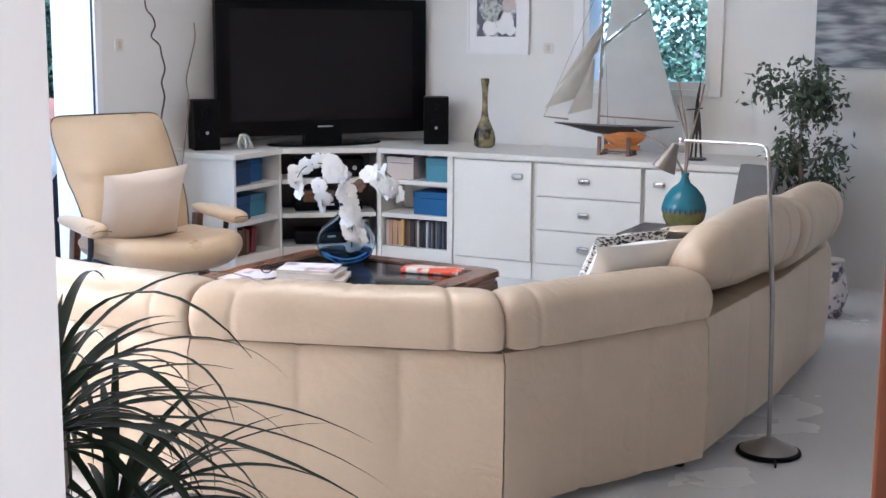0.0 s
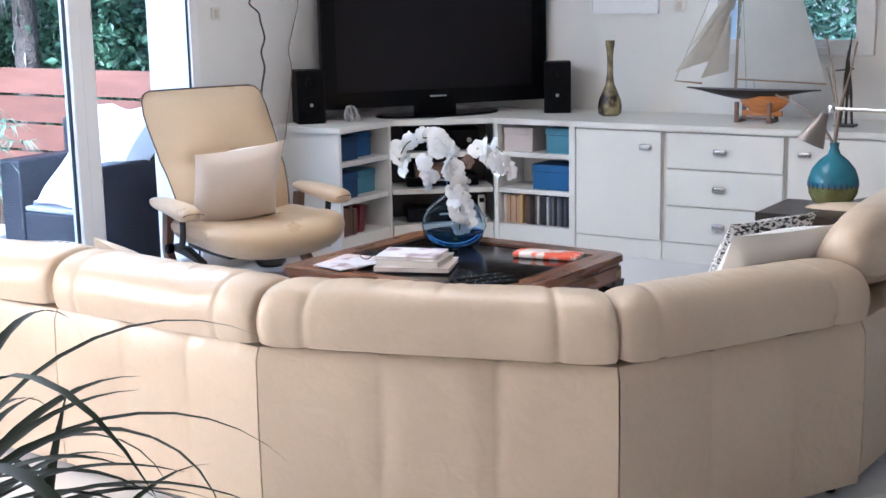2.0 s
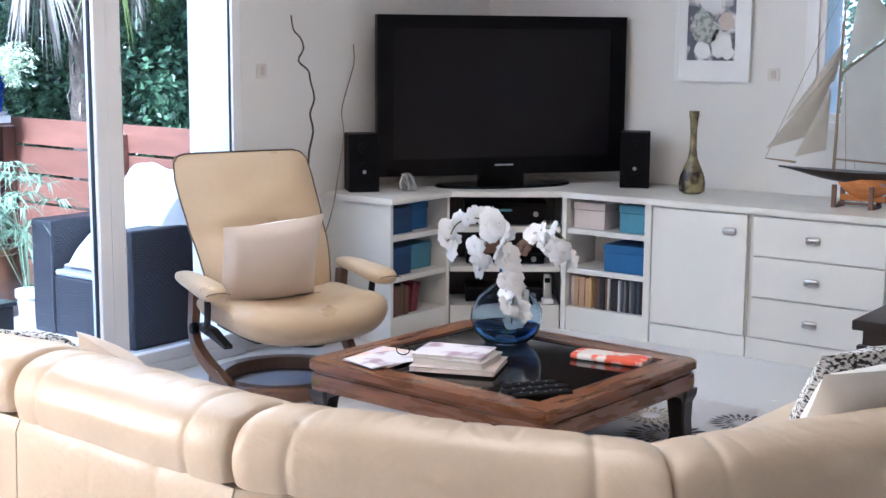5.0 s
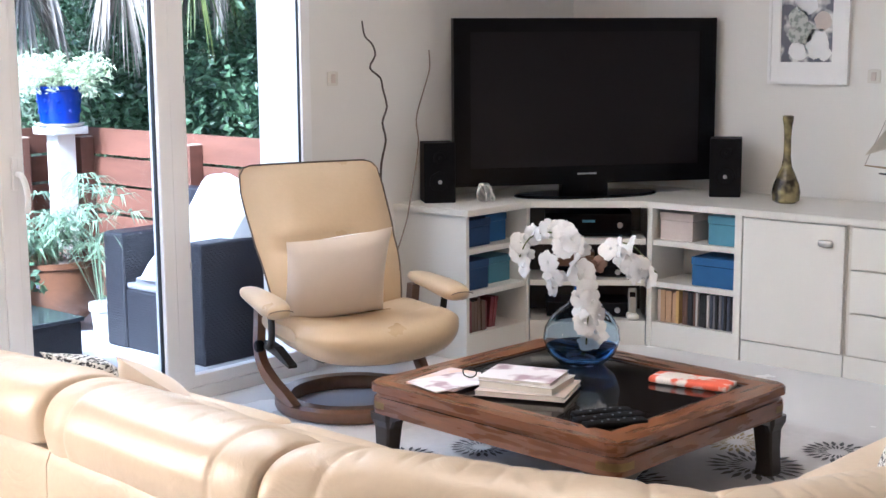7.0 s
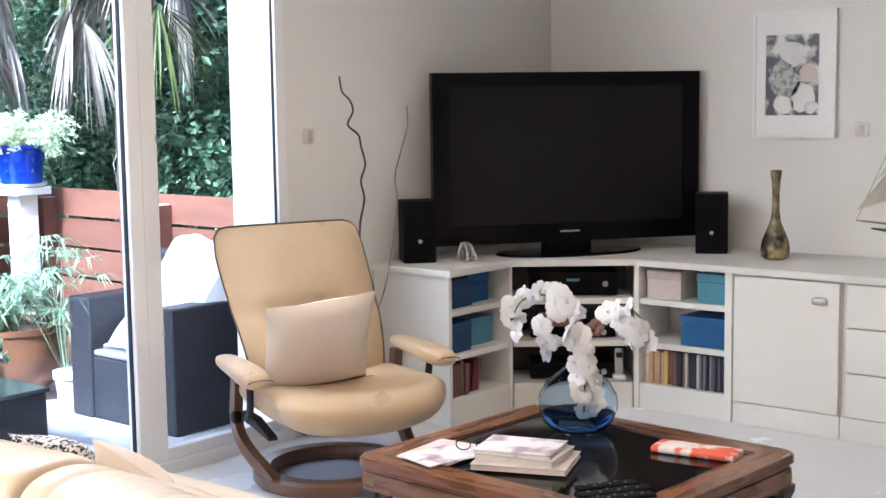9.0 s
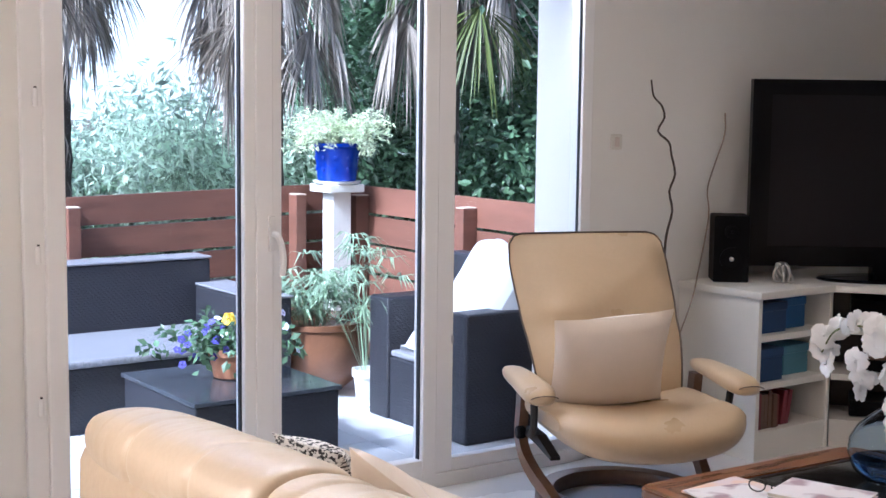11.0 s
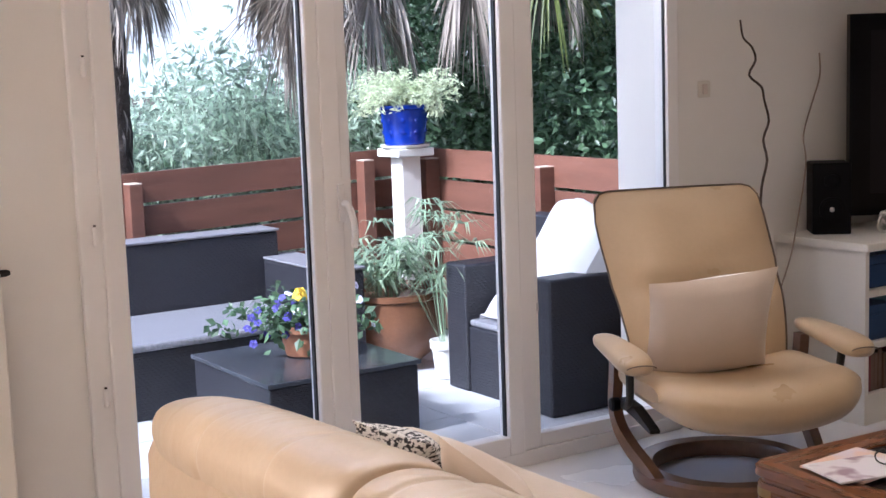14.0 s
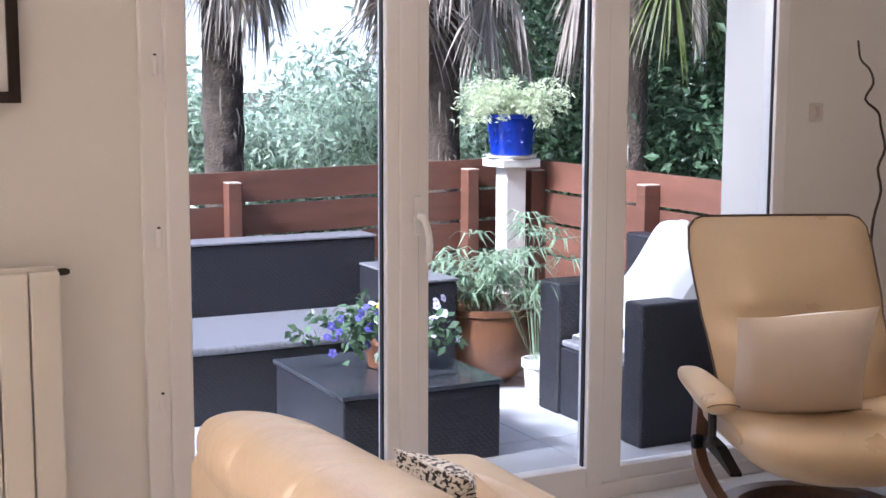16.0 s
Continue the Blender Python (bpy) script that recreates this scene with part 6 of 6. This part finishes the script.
# pots on the terrace
bp = thing("blue_pot", "cobalt blue glazed pot with a pale fern", "plant pot", (-2.30, -1.752, 1.0055))
part("saucer", lathe([(0.115, 0), (0.13, 0.006), (0.135, 0.018), (0.12, 0.012)], 28), M_WPOT, bp, "white saucer", True)
part("pot", lathe([(0.095, 0.013), (0.108, 0.02), (0.128, 0.20), (0.138, 0.205), (0.138, 0.225), (0.125, 0.228), (0.118, 0.19), (0.02, 0.185)], 32), M_BLUEPOT, bp, smooth=True)
for k in range(10):
    a = 6.283 * k / 10
    for zz, rr in ((0.085, 0.1165), (0.145, 0.1225)):
        part("relief_dot", moved(lathe([(0.013, 0), (0.011, 0.003), (0.004, 0.005)], 8), pose(rr * math.cos(a), rr * math.sin(a), zz, 0, 90, math.degrees(a))), M_BLUEPOT, bp, smooth=True)
rnd = random.Random(77)
items = []
for k in range(90):
    a, el = rnd.uniform(0, 6.283), rnd.uniform(0.6, 1.55)
    l = rnd.uniform(0.17, 0.34)
    pts, h, z, e = [], 0.03, 0.0, el
    for i in range(6):
        pts.append(Vector((h * math.cos(a), h * math.sin(a), 0.20 + z)))
        h += l / 5 * math.cos(e)
        z += l / 5 * math.sin(e)
        e -= 0.34
    items.append(pts)
leaf_cloud("foliage", [tuple(p) for q in items for p in q[2:]], 15, (0.012, 0.012, 0.012), 0.032, 0.13, M_FERN, 8, 0.1, bp)
blades([(q, 0.003) for q in items], M_FERN, "stems", bp)

tp = thing("terracotta_pot", "large round terracotta bowl with sedge", "plant pot", (-1.83, -2.16, TF))
part("pot", lathe([(0.09, 0), (0.12, 0.008), (0.195, 0.07), (0.252, 0.16), (0.272, 0.25), (0.264, 0.345), (0.276, 0.352), (0.274, 0.38), (0.254, 0.38), (0.246, 0.35), (0.236, 0.335), (0.02, 0.33)], 40), M_TERRAB, tp, smooth=True)


def sedge(parent, num, base_z, hmin, hmax, rad, seed, tuft=True, width=0.006, spread=0.35):
    r = random.Random(seed)
    stems, leaves = [], []
    for k in range(num):
        a, b = r.uniform(0, 6.283), r.uniform(0, rad)
        x, y = b * math.cos(a), b * math.sin(a)
        h = r.uniform(hmin, hmax)
        lean = r.uniform(0, spread) * h
        top = Vector((x + lean * math.cos(a), y + lean * math.sin(a), base_z + h))
        stems.append(([Vector((x, y, base_z)), Vector((x, y, base_z)).lerp(top, 0.5) + Vector((0, 0, 0.02)), top], 0.003))
        for j in range(12 if tuft else 7):
            q = r.uniform(0, 6.283)
            l = r.uniform(0.09, 0.17)
            leaves.append(([top, top + Vector((l * 0.5 * math.cos(q), l * 0.5 * math.sin(q), 0.012)), top + Vector((l * math.cos(q), l * math.sin(q), -0.045))], width))
    blades(stems, M_GRASS, "stems", parent)
    blades(leaves, M_GRASS, "foliage", parent)


sedge(tp, 70, 0.33, 0.06, 0.29, 0.20, 3, False, 0.010, 0.55)
wp = thing("white_pot", "small white pot with tall umbrella sedge", "plant pot", (-1.43, -2.11, TF))
part("saucer", lathe([(0.055, 0), (0.07, 0.004), (0.072, 0.014)], 20), M_WPOT, wp, smooth=True)
part("pot", lathe([(0.045, 0.015), (0.05, 0.02), (0.062, 0.14), (0.072, 0.142), (0.072, 0.18), (0.062, 0.18), (0.058, 0.16), (0.01, 0.155)], 24), M_WPOT, wp, smooth=True)
sedge(wp, 26, 0.155, 0.22, 0.68, 0.04, 9, True, 0.007, 0.55)
fpot = thing("flower_pot", "terracotta pot of violet and yellow pansies", "flower pot", (-1.06, -3.03, TF + 0.3055))
part("pot", lathe([(0.07, 0), (0.08, 0.005), (0.10, 0.10), (0.112, 0.102), (0.112, 0.13), (0.10, 0.13), (0.095, 0.11), (0.01, 0.105)], 24), M_TERRA, fpot, smooth=True)
cl = [(rnd.gauss(0, 0.10), rnd.gauss(0, 0.13), 0.12 + abs(rnd.gauss(0.04, 0.05))) for k in range(46)]
leaf_cloud("foliage", cl, 16, (0.03, 0.03, 0.025), 0.045, 0.3, M_LAUREL, 12, 0.2, fpot)


def pansies(num, material, seed, box_, size):
    r = random.Random(seed)
    for k in range(num):
        bm = bmesh.new()
        c = Vector((r.uniform(*box_[0]), r.uniform(*box_[1]), r.uniform(*box_[2])))
        for j in range(5):
            a = 6.283 * j / 5
            o = Vector((math.cos(a), math.sin(a), 0))
            bm.faces.new([bm.verts.new(p * size) for p in (o * 0.1, o * 0.6 + Vector((-o.y, o.x, 0)) * 0.5 + Vector((0, 0, .1)), o + Vector((0, 0, -0.05)), o * 0.6 - Vector((-o.y, o.x, 0)) * 0.5 + Vector((0, 0, .1)))])
        part("blossom", bm, material, fpot).matrix_basis = Matrix.Translation(c) @ pose(0, 0, 0, r.uniform(-20, 50), r.uniform(20, 80), r.uniform(-40, 40))


pansies(20, M_PANSY_B, 1, ((-0.05, 0.15), (-0.30, 0.02), (0.10, 0.24)), 0.019)
pansies(22, M_PANSY_W, 2, ((-0.1, 0.15), (-0.08, 0.26), (0.10, 0.26)), 0.019)
pansies(3, M_PANSY_Y, 3, ((0.03, 0.10), (-0.07, -0.02), (0.25, 0.275)), 0.032)


# ---- garden beyond ----
def palm(x, y, r, h, seed, dead, green, low, fresh=0):
    rr = random.Random(seed)
    p = thing("palm_tree", "shaggy trunked fan palm with hanging dry fronds", "palm tree", (x, y, -0.34), 0, "palms behind the fence")
    secs = []
    for k in range(60):
        z = h * k / 59
        secs.append([Vector((math.cos(a) * r * (1 + 0.13 * noise.noise(Vector((math.cos(a) * 4, math.sin(a) * 4, z * 9 + seed))) + 0.07 * math.sin(z * 40)), math.sin(a) * r * (1 + 0.13 * noise.noise(Vector((math.cos(a) * 4 + 9, math.sin(a) * 4, z * 9 + seed)))), z)) for a in [6.283 * i / 16 for i in range(16)]])
    part("trunk", loft(secs), M_TRUNK, p, smooth=True)
    stubs = []
    for k in range(70):
        a, z = rr.uniform(0, 6.283), rr.uniform(0.9, h)
        o = Vector((math.cos(a), math.sin(a), 0))
        l = rr.uniform(0.06, 0.20)
        stubs.append(([o * r * 0.95 + Vector((0, 0, z)), o * (r + 0.025) + Vector((0, 0, z - l * 0.4)), o * (r + 0.012) + Vector((0, 0, z - l))], rr.uniform(0.004, 0.010)))
    blades(stubs, M_DEADFROND, "leaf_stubs", p)
    for num, material, name in ((dead, M_DEADFROND, "dry_frond"), (fresh, M_PALMGREEN, "hanging_frond"), (green, M_PALMGREEN, "green_frond")):
        for k in range(num):
            a = 6.283 * k / num + rr.uniform(-0.3, 0.3)
            o = Vector((math.cos(a), math.sin(a), 0))
            side = Vector((-o.y, o.x, 0))
            if name != "green_frond":
                z0 = rr.uniform(low + 0.25, low + 1.0) + 0.34
                reach = rr.uniform(0.08, 0.36)
                hub = o * (r + reach) + Vector((0, 0, z0 + 0.25))
                L, main = rr.uniform(0.55, 0.85), Vector((0, 0, -1)) + o * rr.uniform(-0.15, 0.45)
                spread = rr.uniform(0.9, 1.35)
            else:
                hub = o * (r + rr.uniform(0.4, 0.8)) + Vector((0, 0, h + rr.uniform(-0.1, 0.5)))
                L, main = rr.uniform(0.5, 0.7), o + Vector((0, 0, rr.uniform(-0.4, 0.3)))
                spread = 1.5
            main.normalize()
            items = [([o * r + Vector((0, 0, hub.z + 0.12)), (o * r + hub) / 2 + Vector((0, 0, hub.z / 2 + 0.12)), hub], 0.012)]
            items[0][0][1].z = hub.z + 0.12
            for j in range(38):
                t = (j / 37 - 0.5) * 2 * spread
                d = main * math.cos(t) + side * math.sin(t) + Vector((rr.uniform(-.08, .08), rr.uniform(-.08, .08), rr.uniform(-.08, .08)))
                l = L * rr.uniform(0.75, 1.05) * (1 - 0.12 * abs(t))
                pts = [hub]
                dd = d.normalized()
                for i in range(5):
                    pts.append(pts[-1] + dd * l / 5)
                    dd = (dd + Vector((0, 0, -0.10 if name == "green_frond" else -0.17))).normalized()
                items.append((pts, rr.uniform(0.007, 0.013)))
            blades(items, material, name, p)
    return p


palm(-4.25, -2.67, 0.125, 3.2, 1, 24, 9, 1.62)
palm(-3.65, -1.47, 0.115, 3.4, 2, 26, 9, 1.36)
palm(-3.05, -0.46, 0.085, 3.6, 3, 13, 9, 1.45, 3)

rnd = random.Random(5)
cl = []
for k in range(680):
    y = rnd.uniform(-9.0, 1.6)
    top = 1.02 + 0.18 * math.sin(y * 1.7) + 0.2 * math.sin(y * 4.1 + 1) + (0.45 if -1.5 < y < 0.5 else 0)
    cl.append((rnd.uniform(-6.4, -4.9), y, -0.2 + (top + 0.2) * rnd.random() ** 0.7))
tagged(leaf_cloud("bamboo_hedge", cl, 230, (0.17, 0.19, 0.13), 0.090, 0.16, M_BAMBOO, 3, 0.45), "dense pale green bamboo hedge behind the fence", "hedge", kind="stuff")
cl = []
for k in range(1250):
    y = rnd.uniform(-1.4, 3.2)
    x = rnd.uniform(-6.6, -2.7) if y > -0.1 else rnd.uniform(-6.6, -4.2)
    if y > -5.2 + (3.9 - x) * 0.56:
        cl.append((x, y, rnd.uniform(-0.2, 4.3)))
tagged(leaf_cloud("laurel_thicket", cl, 165, (0.22, 0.22, 0.20), 0.078, 0.26, M_LAUREL, 4, 0.2), "tall dark green laurel thicket", "thicket", kind="stuff")
cl = []
for k in range(420):
    cl.append((rnd.uniform(-15.0, -9.0), rnd.uniform(-9.0, 12.0), rnd.uniform(-0.3, 0.8)))
tagged(leaf_cloud("far_trees", cl, 90, (0.5, 0.55, 0.32), 0.22, 0.2, M_BAMBOO, 6, 0.2), "distant green garden trees", "trees", kind="stuff")
cl = []
for k in range(300):
    cl.append((rnd.uniform(-2.6, 4.5), rnd.uniform(1.7, 4.4), rnd.uniform(-0.2, 3.6)))
tagged(leaf_cloud("north_shrubs", cl, 330, (0.28, 0.28, 0.26), 0.070, 0.28, M_SHRUB, 7, 0.2), "green shrubs outside the small window", "shrubs", kind="stuff")


# ---- slabs of the terrace ----
slab_me = None
for i in range(5):
    for j in range(10):
        x0, y0 = -2.74 + i * 0.482, -6.55 + j * 0.508
        if y0 + 0.5 > -1.47:
            continue
        if slab_me is None:
            ob = part("slab", box(0, 0.476, 0, 0.502, -0.022, 0.0, 0.002, 1), M_SLAB, terrace)
            slab_me = ob.data
        else:
            ob = new("slab", slab_me)
            ob.parent = terrace
        ob.location = (x0, y0, TF)
